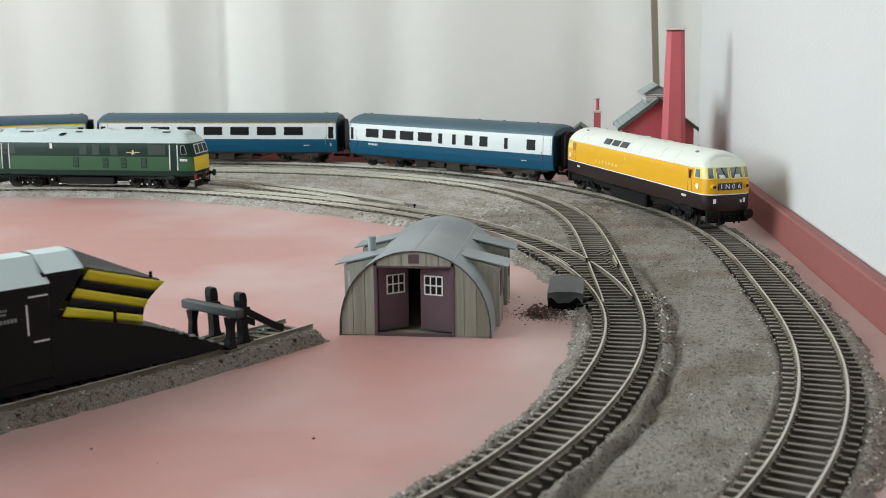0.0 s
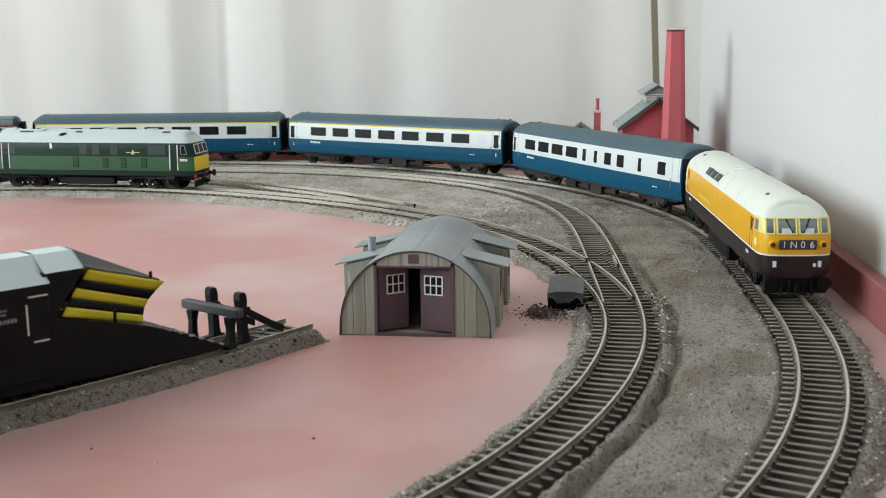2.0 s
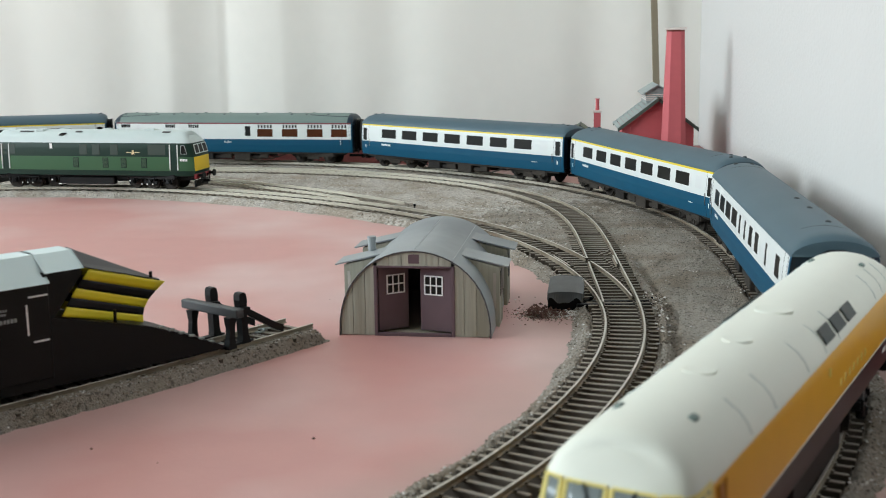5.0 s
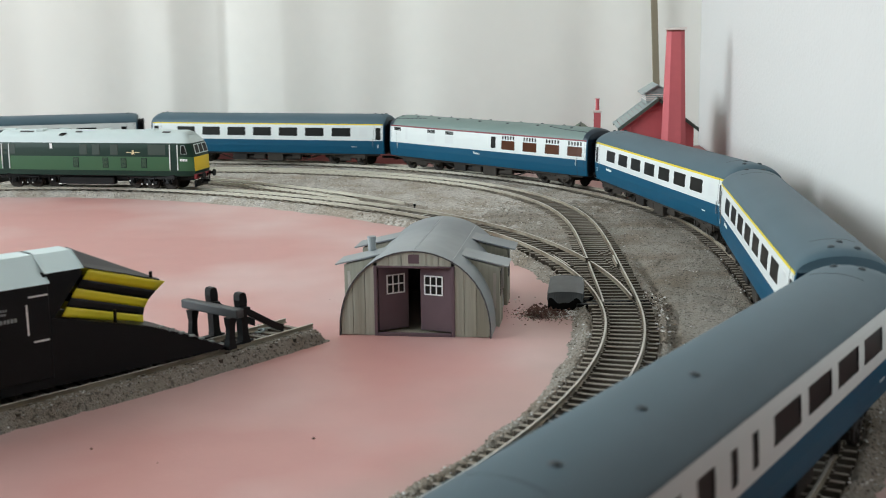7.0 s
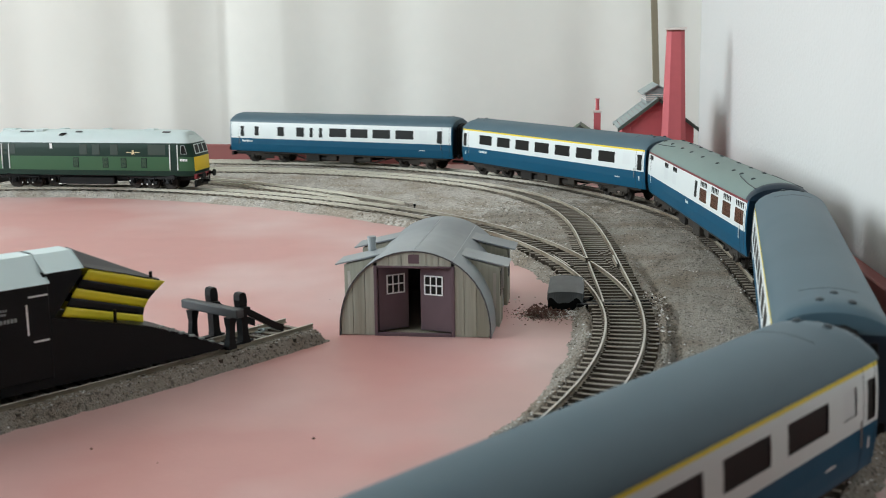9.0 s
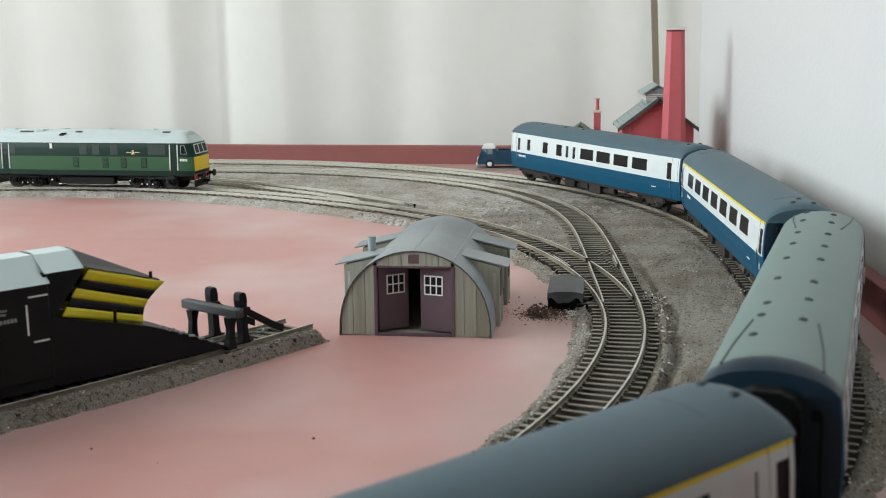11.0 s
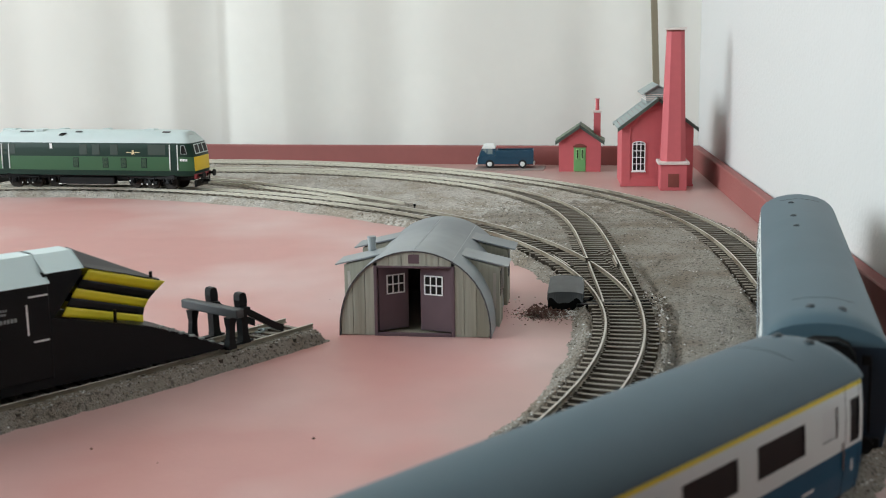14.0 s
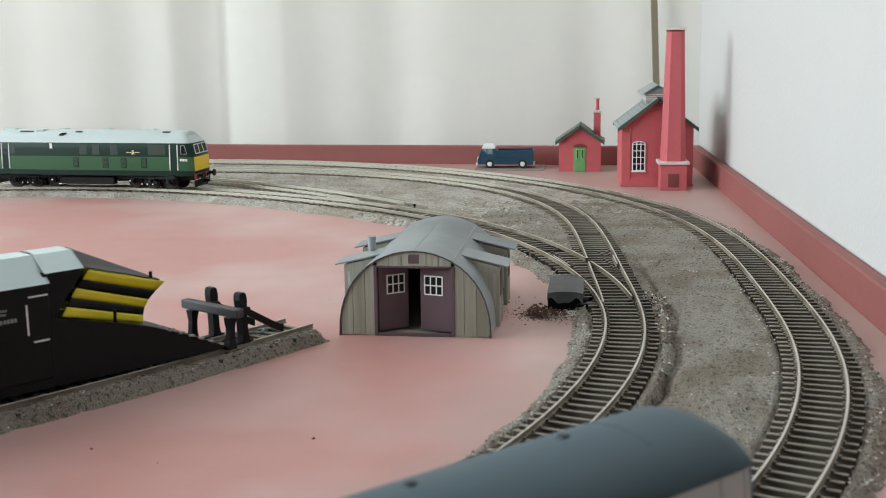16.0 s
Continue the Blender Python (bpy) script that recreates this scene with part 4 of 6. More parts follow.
            part("equipment_box", bm, FRAME, c)
        for x in (-19, 23):
            bm = bmesh.new()
            tube(bm, (x - 5, s * 10, 6), (x + 5, s * 10, 6), 2.6, n=12)
            part("air_tank", bm, FRAME, c)
    for e in (-1, 1):
        bogie(c, e * 88, 33, 6.2)
    return c


Z0, Z1 = 29.0, 36.9
FIRST = [(3, 8, 25.8, 37.2, PANE)] + [(a, a + 19.8, Z0, Z1, PANE) for a in (30, 58.6, 87.2, 115.8, 144.4, 173, 201.6)] + [(231, 239.5, 29.2, 37.0, BLANK), (248, 253, 25.8, 37.2, PANE)]
BRAKE = [(2.8, 6.5, 26, 37.2, PANE)] + [(a, a + 18, Z0, Z1, PANE) for a in (24.5, 48.3, 72.1, 96.0)] + [(122.5, 127.5, 28, Z1, PANE), (140, 144.5, 28, Z1, PANE), (155.5, 165, 28.2, Z1, PANE),
         (173.5, 183, 28.2, Z1, PANE), (202.5, 206.5, 27.5, Z1, PANE), (228, 237.5, 28.2, Z1, PANE)]
MIRROR = [(13.5, 17.5, 27, 37, PANE), (31, 36, 28, Z1, PANE), (59, 67, 28.2, Z1, PANE), (82, 91, 28.2, Z1, PANE), (98, 101.5, 28, Z1, PANE), (109, 112.6, 28, Z1, PANE)] + \
         [(a, a + 19.4, Z0, Z1, PANE) for a in (121, 145.5, 170.5, 196)] + [(222, 230, 29.2, 37, BLANK), (241, 246, 26, 37.2, PANE)]
BUFFET = [(6.5, 17, 28.5, 35, BLANK), (24, 27, 28.5, 38.5, BLANK), (56, 67, 28.5, 35, BLANK), (81.5, 93, 28.5, 35, BLANK), (143.5, 149, 28.2, 37.8, PANE)] + \
         [(a, a + 16.5, 27.6, 35, PANEBROWN) for a in (156.5, 183, 209.5, 235)]
FIRST_LEFT = [(3, 8, 25.8, 37.2, PANE), (15, 23, 29.2, 37.0, BLANK)] + [(a, a + 22.3, Z0, Z1, PANE) for a in (32, 63, 94, 125, 156, 187)] + [(218, 240, Z0, Z1, PANE), (248, 253, 25.8, 37.2, PANE)]
BRAKE_LEFT = [(2.8, 6.5, 26, 37.2, PANE), (17.5, 26, 29.2, 37, BLANK)] + [(a, a + 21.3, Z0, Z1, PANE) for a in (32, 59.8, 87.5, 115.3)] + \
             [(148, 152, 28, Z1, PANE), (162, 166, 28, Z1, PANE), (176, 186, 28.2, Z1, PANE), (195, 204.5, 28.2, Z1, PANE), (222, 227, 27.5, Z1, PANE), (238, 247, 28.2, Z1, PANE)]
REAR_LEFT = [(14, 23, 28.2, Z1, PANE), (42, 47, 27.5, Z1, PANE), (65, 74.5, 28.2, Z1, PANE), (83, 93, 28.2, Z1, PANE), (103, 107, 28, Z1, PANE), (117, 121, 28, Z1, PANE)] + \
            [(a, a + 21.3, Z0, Z1, PANE) for a in (129, 156, 183, 208)] + [(232, 239, 29.2, 37, BLANK), (245, 250, 26, 37.2, PANE)]
BUFFET_LEFT = [(2, 7, 28.2, 35, BLANK)] + [(a, a + 12, 27.6, 35, DIMPANE) for a in (14, 51, 78.5, 121.5, 160, 184.5, 209, 234)] + [(a, a + 5.5, 28, 36.8, DIMPANE) for a in (37, 105, 145)]
PAIRS = [(122, -3.8), (113, 1.0), (123, 5.5), (-122, -4.0), (-122, 5.2)]
ROW = [(95, 4), (56, 4), (26, 4), (-119, -4.5), (-119, 5)]
MANY = [(x, 4.7) for x in (-114, -92, -63, -36, -9, 30, 56, 82)] + [(x, -7.0) for x in (-121, -98, -67, -41, -11, 25, 62, 78, 101)]

brake_coach = coach("passenger_coach", "blue and off-white brake carriage with a slate grey roof", BRAKE, BRAKE_LEFT, False, YELLOW, ROOFGREY, ROW, brand=35)
first_coach = coach("passenger_coach", "blue and off-white first class carriage with a yellow roof line", FIRST, FIRST_LEFT, True, YELLOW, ROOFGREY, PAIRS, brand=36)
first_coach_2 = copy_thing(first_coach, pose(0, 0, 0))
buffet_coach = coach("buffet_coach", "older blue and off-white buffet carriage with a maroon line", BUFFET, BUFFET_LEFT, True, MAROON, ROOFPALE, MANY, buffet=True)
first_coach_3 = copy_thing(first_coach, pose(0, 0, 0))
rear_coach = coach("passenger_coach", "blue and off-white brake carriage at the tail of the train", MIRROR, REAR_LEFT, False, YELLOW, ROOFGREY, [(-94, -4), (-55, -4), (-28, -3.5), (118, -4), (119, 5)], brand=22)


SHORT = 0.8832


def express_loco():
    """Long diesel with rounded wrap-round cabs: ivory roof, golden sides, chocolate skirt."""
    c = thing("diesel_locomotive", pose(0, 0, 0), "golden yellow and chocolate diesel locomotive with ivory roof", "locomotive")
    half = [(15.6, 12.8), (17.0, 13.8), (17.6, 17), (17.7, 23.3), (17.7, 24.0), (17.7, 27), (17.6, 33.8), (17.3, 37), (16.9, 40.0), (16.5, 41.0), (15.4, 43.6), (13.2, 46.2), (9.8, 48.6), (5.5, 50.2), (0, 50.8)]
    ring = half + [(-y, z) for y, z in half[-2::-1]]

    def rake(z):
        return 0.0 if z < 33 else 0.45 * (z - 33) + 0.03 * max(0, z - 41) ** 1.7

    stations = ((0, 1.0, 0), (118, 1.0, 0), (124, 0.995, 0.1), (128, 0.98, 0.3), (131.5, 0.94, 0.6), (134, 0.86, 0.85), (135.6, 0.74, 1.0), (136.6, 0.56, 1.0), (137.0, 0.34, 1.0))
    rows = []
    for e in (-1, 1):
        group = [[(e * (x - w * rake(z)), y * k, z if z < 40 else 40 + (z - 40) * (1 - 0.38 * max(0, (x - 118) / 19) ** 2)) for y, z in ring] for x, k, w in stations]
        rows += group[::-1] if e < 0 else group[1:]

    def pick(p):
        if p.z < 23.3:
            return 2
        if p.z < 24.0:
            return 3
        if abs(p.x) > 117.5 and 33.8 < p.z < 40.9:
            return 4
        return 1 if p.z < 40.0 else 0
    bm = bmesh.new()
    loft(bm, rows, pick)
    part("body", bm, [KWHITE, GOLD, CHOC, WHITE, CREAM], c, smooth=True)
    for e in (-1, 1):
        # windscreens, wrap-round corner windows and cab side windows
        def front(y, z, out=0.14):
            k = abs(y)
            x = float(np.interp(k, [0, 0.34 * 17.5, 0.56 * 17.5, 0.74 * 17.5, 0.86 * 17.4, 0.94 * 17.4, 0.98 * 17.4], [137.0, 137.0, 136.6, 135.6, 134, 131.5, 128]))
            w = float(np.interp(x, [124, 128, 131.5, 134, 135.6], [0.1, 0.3, 0.6, 0.85, 1]))
            return (e * (x + out - w * rake(z)), y, z)
        for s in (-1, 1):
            zs = (33.9, 41.0)
            for ya, yb, nm in ((0.7, 9.6, "windscreen"), (10.9, 14.6, "corner_window")):
                bm = bmesh.new()
                n = 5
                cols = [[front(s * (ya + (yb - ya) * i / n) * (1 if q == 0 else 0.985), zs[q]) for q in (0, 1)] for i in range(n + 1)]
                loft(bm, cols, caps=False)
                ob = part(nm, bm, GLASS, c, "cab windscreen with whitish reflections painted in" if nm == "windscreen" else "", smooth=True)
                so = ob.modifiers.new("t", "SOLIDIFY")
                so.thickness, so.offset = 0.0003, 0
                bm = bmesh.new()
                for a, b in zip(cols, cols[1:]):
                    tube(bm, a[0], b[0], 0.42, n=6)
                    tube(bm, a[1], b[1], 0.42, n=6)
                for q in (cols[0], cols[-1]):
                    tube(bm, q[0], q[1], 0.5, n=6)
                part("window_frame", bm, CREAM, c)
            bm = bmesh.new()
            slab(bm, [(e * 120.5, s * 17.45, 34.4), (e * 127, s * 17.2, 34.4), (e * 126, s * 16.8, 39.6), (e * 120.5, s * 16.95, 39.6)][::1], 0.3)
            part("cab_side_window", bm, GLASS, c)
            bm = bmesh.new()                                # pale driver's desk close behind the lower part of the screen
            loft(bm, [[front(s * y, 34.3, 0.18), front(s * y, 36.5, 0.18)] for y in (3.0, 4.6, 6.2, 7.6)], caps=False)
            ob = part("cab_desk", bm, BLANK, c, "pale grey driver's desk")
            so = ob.modifiers.new("t", "SOLIDIFY")
            so.thickness, so.offset = 0.0003, 0
            bm = bmesh.new()
            p, q = front(s * 5.6, 41.2, 0.5), front(s * 3.2, 35.6, 0.5)
            tube(bm, p, q, 0.28, n=6)
            tube(bm, q, front(s * 2.4, 34.6, 0.5), 0.2, n=6)
            part("wiper", bm, BLACK, c)
            # horn lamps beside the headcode panel
            bm = bmesh.new()
            a = Vector(front(s * 11.9, 28.9, -0.3))
            tube(bm, a, a + Vector((e * 2.6, 0, 0)), 1.9, 1.6, n=16)
            part("headlamp", bm, GOLD, c)
            bm = bmesh.new()
            tube(bm, a + Vector((e * 2.4, 0, 0)), a + Vector((e * 2.75, 0, 0)), 1.15, n=16)
            part("headlamp_lens", bm, mat_dark_red, c)
            # marker lights on the skirt and door edges
            bm = bmesh.new()
            b = Vector(front(s * 10.6, 19.4, -0.1))
            box(bm, -0.5, 0.5, -0.85, 0.85, -1.5, 1.5, m=Matrix.Translation(b * 0.001))
            part("marker_light", bm, WHITE, c)
            if s == e:
                bm = bmesh.new()
                b = Vector(front(s * 8.2, 18.9, -0.1))
                box(bm, -0.5, 0.5, -0.7, 0.7, -0.9, 0.9, bevel=0.2, m=Matrix.Translation(b * 0.001))
                part("marker_light", bm, WHITE, c)
            bm = bmesh.new()
            for x in (109.5, 115.5):
                tube(bm, (e * x, s * 17.75, 24), (e * x, s * 17.35, 39), 0.25, n=6)
            slab(bm, [(e * 110.5, s * 17.6, 32.5), (e * 114.5, s * 17.6, 32.5), (e * 114.5, s * 17.1, 38.6), (e * 110.5, s * 17.1, 38.6)], 0.25 * (-s * e))
            part("cab_door_edge", bm, [mat_dark_gold], c)
            bm = bmesh.new()
            slab(bm, [(e * 111, s * 17.7, 33), (e * 114, s * 17.7, 33), (e * 114, s * 17.25, 38.2), (e * 111, s * 17.25, 38.2)], 0.2)
            part("door_window", bm, PANE, c)
            bm = bmesh.new()
            tube(bm, (e * 123.5, s * 17.1, 28.4), (e * 123.5, s * 17.75, 28.4), 2.1, n=14)
            part("crest", bm, WHITE, c)
            bars_at = bmesh.new()
            for i in range(5):
                box(bars_at, e * 103 + i * 1.5 - 3, e * 103 + i * 1.5 - 2.1, s * 17.72 - 0.1, s * 17.72 + 0.1, 19.6, 21.2)
            part("lettering", bars_at, WHITE, c)
        # headcode panel with its characters
        bm = bmesh.new()
        a = front(0, 28.9, 0)
        box(bm, -0.5, 0.5, -8.9, 8.9, -2.35, 2.35, bevel=0.45, m=Matrix.Translation((a[0] * 0.001 + e * 0.0001, 0, 0.0289)))
        panel = part("headcode_panel", bm, mat_panel, c, "dark headcode panel with white characters")
        for i, ch in enumerate("1N06"):
            y = (-6.5 + 4.35 * i) * (1 if e > 0 else -1)
            text_part("headcode_character", ch, 0.0046, WHITE, panel, pose(a[0] * 0.001 * SHORT + e * 0.0007, y * 0.001, 0.0288, 90, 0, 90 * e), "white headcode character")
        for s in (-1, 1):
            bm = bmesh.new()
            tube(bm, (e * 133, s * 12.6, 10.6), (e * 139.5, s * 12.6, 10.6), 1.3, n=10)
            tube(bm, (e * 139.5, s * 12.6, 10.6), (e * 140.4, s * 12.6, 10.6), 3.3, n=18)
            part("buffer", bm, BLACK, c)
        bm = bmesh.new()
        box(bm, e * 133.5 - 2, e * 133.5 + 2, -15, 15, 5.0, 13.2, bevel=0.6)
        for y in (-7, -3.5, 3.5, 7):
            tube(bm, (e * 136.5, y, 11), (e * 137.2, y * 1.05, 4.2), 0.55, n=6)
        box(bm, e * 137 - 2.5, e * 137 + 2.5, -1.2, 1.2, 6.2, 9.0, bevel=0.3)
        part("coupling_gear", bm, BLACK, c)
        for s in (-1, 1):
            bm = bmesh.new()
            box(bm, -1.6, 1.6, -1.0, 1.0, -0.3, 0.8, bevel=0.4, m=Matrix.Translation((e * 0.104, s * 0.0085, 0.0490)) @ pose(0, 0, 0, s * -22, 0, 0))
            part("roof_horn", bm, ROOFPALE, c)
    # roof grilles and panel joints
    for s in (-1, 1):
        for x in (-44, -27, -10):
            bm = bmesh.new()
            slab(bm, [(x - 6.4, s * 15.95, 42.9), (x + 6.4, s * 15.95, 42.9), (x + 6.4, s * 13.1, 46.7), (x - 6.4, s * 13.1, 46.7)], -0.5 if s > 0 else 0.5)
            part("roof_grille", bm, mat_grille, c, "dark roof radiator grille")
        for x in (-112, -100, -86, -22, -2, 22, 60, 84):
            bm = bmesh.new()
            pts = [(s * y, z) for y, z in half[9:13]]
            for (ya, za), (yb, zb) in zip(pts, pts[1:]):
                tube(bm, (x, ya, za), (x, yb, zb), 0.16, n=5)
            part("roof_joint", bm, LROOF, c)
        bm = bmesh.new()
        for i in range(7):
            x = -62 + i * 7 if s > 0 else -20 - i * 7
            box(bm, x - 1.1, x + 1.1, s * 17.72 - 0.1, s * 17.72 + 0.1, 27.4, 29.6)
        part("lettering", bm, CREAM, c)
        bm = bmesh.new()
        box(bm, -3 - 1, -3 + 1, s * 17.55 - 0.1, s * 17.55 + 0.15, 34.0, 36.5)
        part("crest_plate", bm, CREAM, c)
        bm = bmesh.new()
        box(bm, -34, 34, s * 12.5 - 3.5, s * 12.5 + 3.5, 3.0, 13.0, bevel=1.2)
        part("fuel_tank", bm, BLACK, c)
    bm = bmesh.new()
    box(bm, -120, 120, -12, 12, 8.0, 13.2)
    part("underframe", bm, BLACK, c)
    for x, r in ((-8, 11), (34, 8), (70, 8)):
        bm = bmesh.new()
        tube(bm, (x, 0, 50.0), (x, 0, 50.86), r * 0.5, n=24)
        part("roof_fan", bm, KWHITE, c)
    for o in c.children:
        o.data.transform(Matrix.Diagonal((SHORT, 1, 1, 1)))
    for e in (-1, 1):
        bogie(c, e * 78, 42, 7.2, heavy=True)
    return c


mat_dark_red = mat("dark_red_lens", srgb(70, 20, 12), 0.2)
mat_dark_gold = mat("darker_gold_edge", srgb(176, 116, 20), 0.45)
mat_panel = mat("dark_headcode_panel", srgb(62, 56, 60), 0.3, var=0.1)
mat_grille = mat("dark_roof_grille", srgb(70, 76, 74), 0.6, var=0.3, scale=900)
express = express_loco()
TRAIN = [express, brake_coach, first_coach, first_coach_2, buffet_coach, first_coach_3, rear_coach]


def green_loco():
    """Two-tone green diesel with a pale roof, standing on the inner line."""
    c = thing("green_locomotive", pose(0, 0, 0), "two-tone green diesel locomotive with pale grey roof and yellow nose panel", "locomotive")
    half = [(15.5, 11.0), (17.0, 12.0), (17.4, 16.4), (17.5, 17.2), (17.5, 28.4), (17.3, 34.5), (16.7, 40.0), (16.2, 40.9), (14.8, 43.8), (12.0, 46.7), (8.5, 48.7), (4.5, 49.9), (0, 50.3)]
    ring = half + [(-y, z) for y, z in half[-2::-1]]

    def rake(z):
        return 0.0 if z < 27 else 0.26 * (z - 27) + 0.02 * max(0, z - 38) ** 2
    stations = ((0, 1.0, 0), (84, 1.0, 0.0), (90, 0.985, 0.25), (95, 0.95, 0.7), (97.5, 0.88, 1.0), (98.5, 0.72, 1.0))
    rows = []
    for e in (-1, 1):
        group = [[(e * (x - w * rake(z)), y * k, z if z < 40 else 40 + (z - 40) * (1 - 0.5 * max(0, (x - 84) / 14.5) ** 2)) for y, z in ring] for x, k, w in stations]
        rows += group[::-1] if e < 0 else group[1:]

    def pick(p):
        if p.z < 12.0:
            return 4
        if abs(p.x) > 97.6 and 15 < p.z < 29:
            return 3
        if p.z < 16.8:
            return 1
        return 0 if p.z < 28.4 else (1 if p.z < 40.0 else 2)
    bm = bmesh.new()
    loft(bm, rows, pick)
    part("body", bm, [LGREEN, DGREEN, LROOF, WARN, BLACK], c, smooth=True)
    for e in (-1, 1):
        for y0, y1 in ((-12.6, -4.6), (-4.0, 4.0), (4.6, 12.6)):
            bm = bmesh.new()
            pts = []
            for y, z in ((y0, 31.0), (y1, 31.0), (y1 * 0.95, 38.6), (y0 * 0.95, 38.6)):
                x = float(np.interp(abs(y), [0, 12.6, 15.4], [98.6, 98.6, 97.5]))
                pts.append((e * (x - rake(z) + 0.05), y, z))
            slab(bm, pts if e > 0 else pts[::-1], 0.25)
            screen = part("windscreen", bm, PANE, c)
            bm = bmesh.new()
            for a, b in zip(pts, pts[1:] + pts[:1]):
                tube(bm, (a[0] + e * 0.15, a[1], a[2]), (b[0] + e * 0.15, b[1], b[2]), 0.42, n=6)
            part("frame", bm, LROOF, screen, "pale grey window frame")
        for s in (-1, 1):
            bm = bmesh.new()
            for x in (76, 83):
                tube(bm, (e * x, s * 17.75, 17.2), (e * x, s * 17.0, 38.8), 0.55, n=6)
            part("handrail", bm, WHITE, c, "white cab door handrails")
            bm = bmesh.new()
            slab(bm, [(e * 86, s * 17.25, 31.0), (e * 91.5, s * 17.0, 31.0), (e * 89.5, s * 16.7, 38.0), (e * 86.3, s * 16.75, 38.0)], 0.25)
            pane_ob = part("cab_side_window", bm, PANE, c)
            bm = bmesh.new()
            pts = [(e * 86, s * 17.45, 31.0), (e * 91.5, s * 17.2, 31.0), (e * 89.5, s * 16.9, 38.0), (e * 86.3, s * 16.95, 38.0)]
            for a, b in zip(pts, pts[1:] + pts[:1]):
                tube(bm, a, b, 0.3, n=5)
            part("frame", bm, SLATE, pane_ob, "pale grey window frame")
            bm = bmesh.new()
            for dx in (-5, 0, 5):
                tube(bm, (e * 57 + dx - 4, s * 15.4, 4.6), (e * 57 + dx - 4, s * 15.9, 4.6), 0.6, n=8)
            tube(bm, (e * 57 - e * 20, s * 15.4, 7.4), (e * 57 - e * 20, s * 16.0, 7.4), 0.8, n=8)
            part("axle_box_mark", bm, WHITE, c, "small white painted marks on the bogie")
            bm = bmesh.new()
            for i in range(5):
                box(bm, e * 88.5 - 3.4 + i * 1.4, e * 88.5 - 2.3 + i * 1.4, s * 17.42 - 0.1, s * 17.42 + 0.1, 24.8, 26.8)
            part("lettering", bm, WHITE, c)
            bm = bmesh.new()
            box(bm, e * 79.5 - 3.1, e * 79.5 + 3.1, s * 17.4 - 0.15, s * 17.4 + 0.15, 15.8, 34, bevel=0.1)
            part("cab_door", bm, DGREEN, c)
            bm = bmesh.new()
            tube(bm, (e * 97, s * 11, 12.3), (e * 103, s * 11, 12.3), 1.2, n=10)
            tube(bm, (e * 103, s * 11, 12.3), (e * 104, s * 11, 12.3), 3.0, n=16)
            part("buffer", bm, BLACK, c)
            bm = bmesh.new()
            box(bm, e * 97.9 - 0.5, e * 97.9 + 0.5, s * 9 - 0.9, s * 9 + 0.9, 17, 18.8, bevel=0.2)
            part("marker_light", bm, WHITE, c)
        bm = bmesh.new()
        box(bm, e * 97.6 - 1.3, e * 97.6 + 1.3, -15.4, 15.4, 9.6, 13.9, bevel=0.4)
        part("buffer_beam", bm, RED, c, "red buffer beam")
        bm = bmesh.new()
        for y in (-8.5, -5.5, 5.5, 8.5):
            tube(bm, (e * 99.5, y, 12.5), (e * 100.3, y, 5.0), 0.5, n=6)
        box(bm, e * 101 - 3, e * 101 + 3, -1, 1, 5.6, 8.0, bevel=0.2)
        box(bm, e * 96 - 1.0, e * 96 + 1.0, -13, 13, 2.2, 8.0, bevel=0.5)
        part("coupling_gear", bm, BLACK, c)
        bogie(c, e * 57, 36, 7.0, heavy=True)
    for s in (-1, 1):
        for x, z0, z1, w in ((52, 18.6, 27.4, 5.6), (33, 18.6, 27.4, 5.6), (16, 18.6, 27.4, 5.6), (-12, 18.6, 27.4, 5.6)):
            bm = bmesh.new()
            box(bm, x - w / 2, x + w / 2, s * 17.5 - 0.15, s * 17.5 + 0.3, z0, z1, mi=1, bevel=0.2)
            part("grille_surround", bm, [mat_green_mid, DGREEN], c)
            bm = bmesh.new()
            for q in range(7):
                zq = z0 + 0.8 + q * (z1 - z0 - 1.6) / 6.5
                box(bm, x - w / 2 + 0.7, x + w / 2 - 0.7, s * 17.8 - 0.1, s * 17.8 + 0.12, zq, zq + 0.75)
            part("grille_louvre", bm, mat_green_mid, c)
        for x, w in ((-4.5, 7), (7.5, 7), (24.5, 7), (64, 16), (-80, 20)):
            bm = bmesh.new()
            slab(bm, [(x - w / 2, s * 17.48, 30), (x + w / 2, s * 17.48, 30), (x + w / 2, s * 16.92, 38.6), (x - w / 2, s * 16.92, 38.6)], 0.2 * s * -1 if s > 0 else 0.2)
            part("side_panel", bm, mat_green_dull, c)
        bm = bmesh.new()
        for dx, dz, w, h in ((0, 0, 2.6, 1.8), (-4, 0.6, 4.4, 0.7), (4, 0.6, 4.4, 0.7), (0, 1.8, 1.6, 1.6), (0, -1.6, 3.4, 1.0)):
            box(bm, 42 + dx - w / 2, 42 + dx + w / 2, s * 17.35 - 0.1, s * 17.35 + 0.18, 31.4 + dz - h / 2, 31.4 + dz + h / 2, bevel=0.1)
        part("crest", bm, mat_crest, c, "gold and white crest shape")
        bm = bmesh.new()
        box(bm, -36.2, -33.8, s * 17.2 - 0.2, s * 17.2 + 0.2, 35.0, 39.2)
        part("route_disc", bm, WHITE, c)
        bm = bmesh.new()
        tube(bm, (-32, s * 13.4, 3.6), (20, s * 13.4, 3.6), 0.45, n=6)
        part("lower_pipe", bm, WHITE, c)
        bm = bmesh.new()
        box(bm, -30, 22, s * 12 - 3.4, s * 12 + 3.4, 3.8, 10.3, bevel=0.8)
        part("battery_box", bm, BLACK, c)
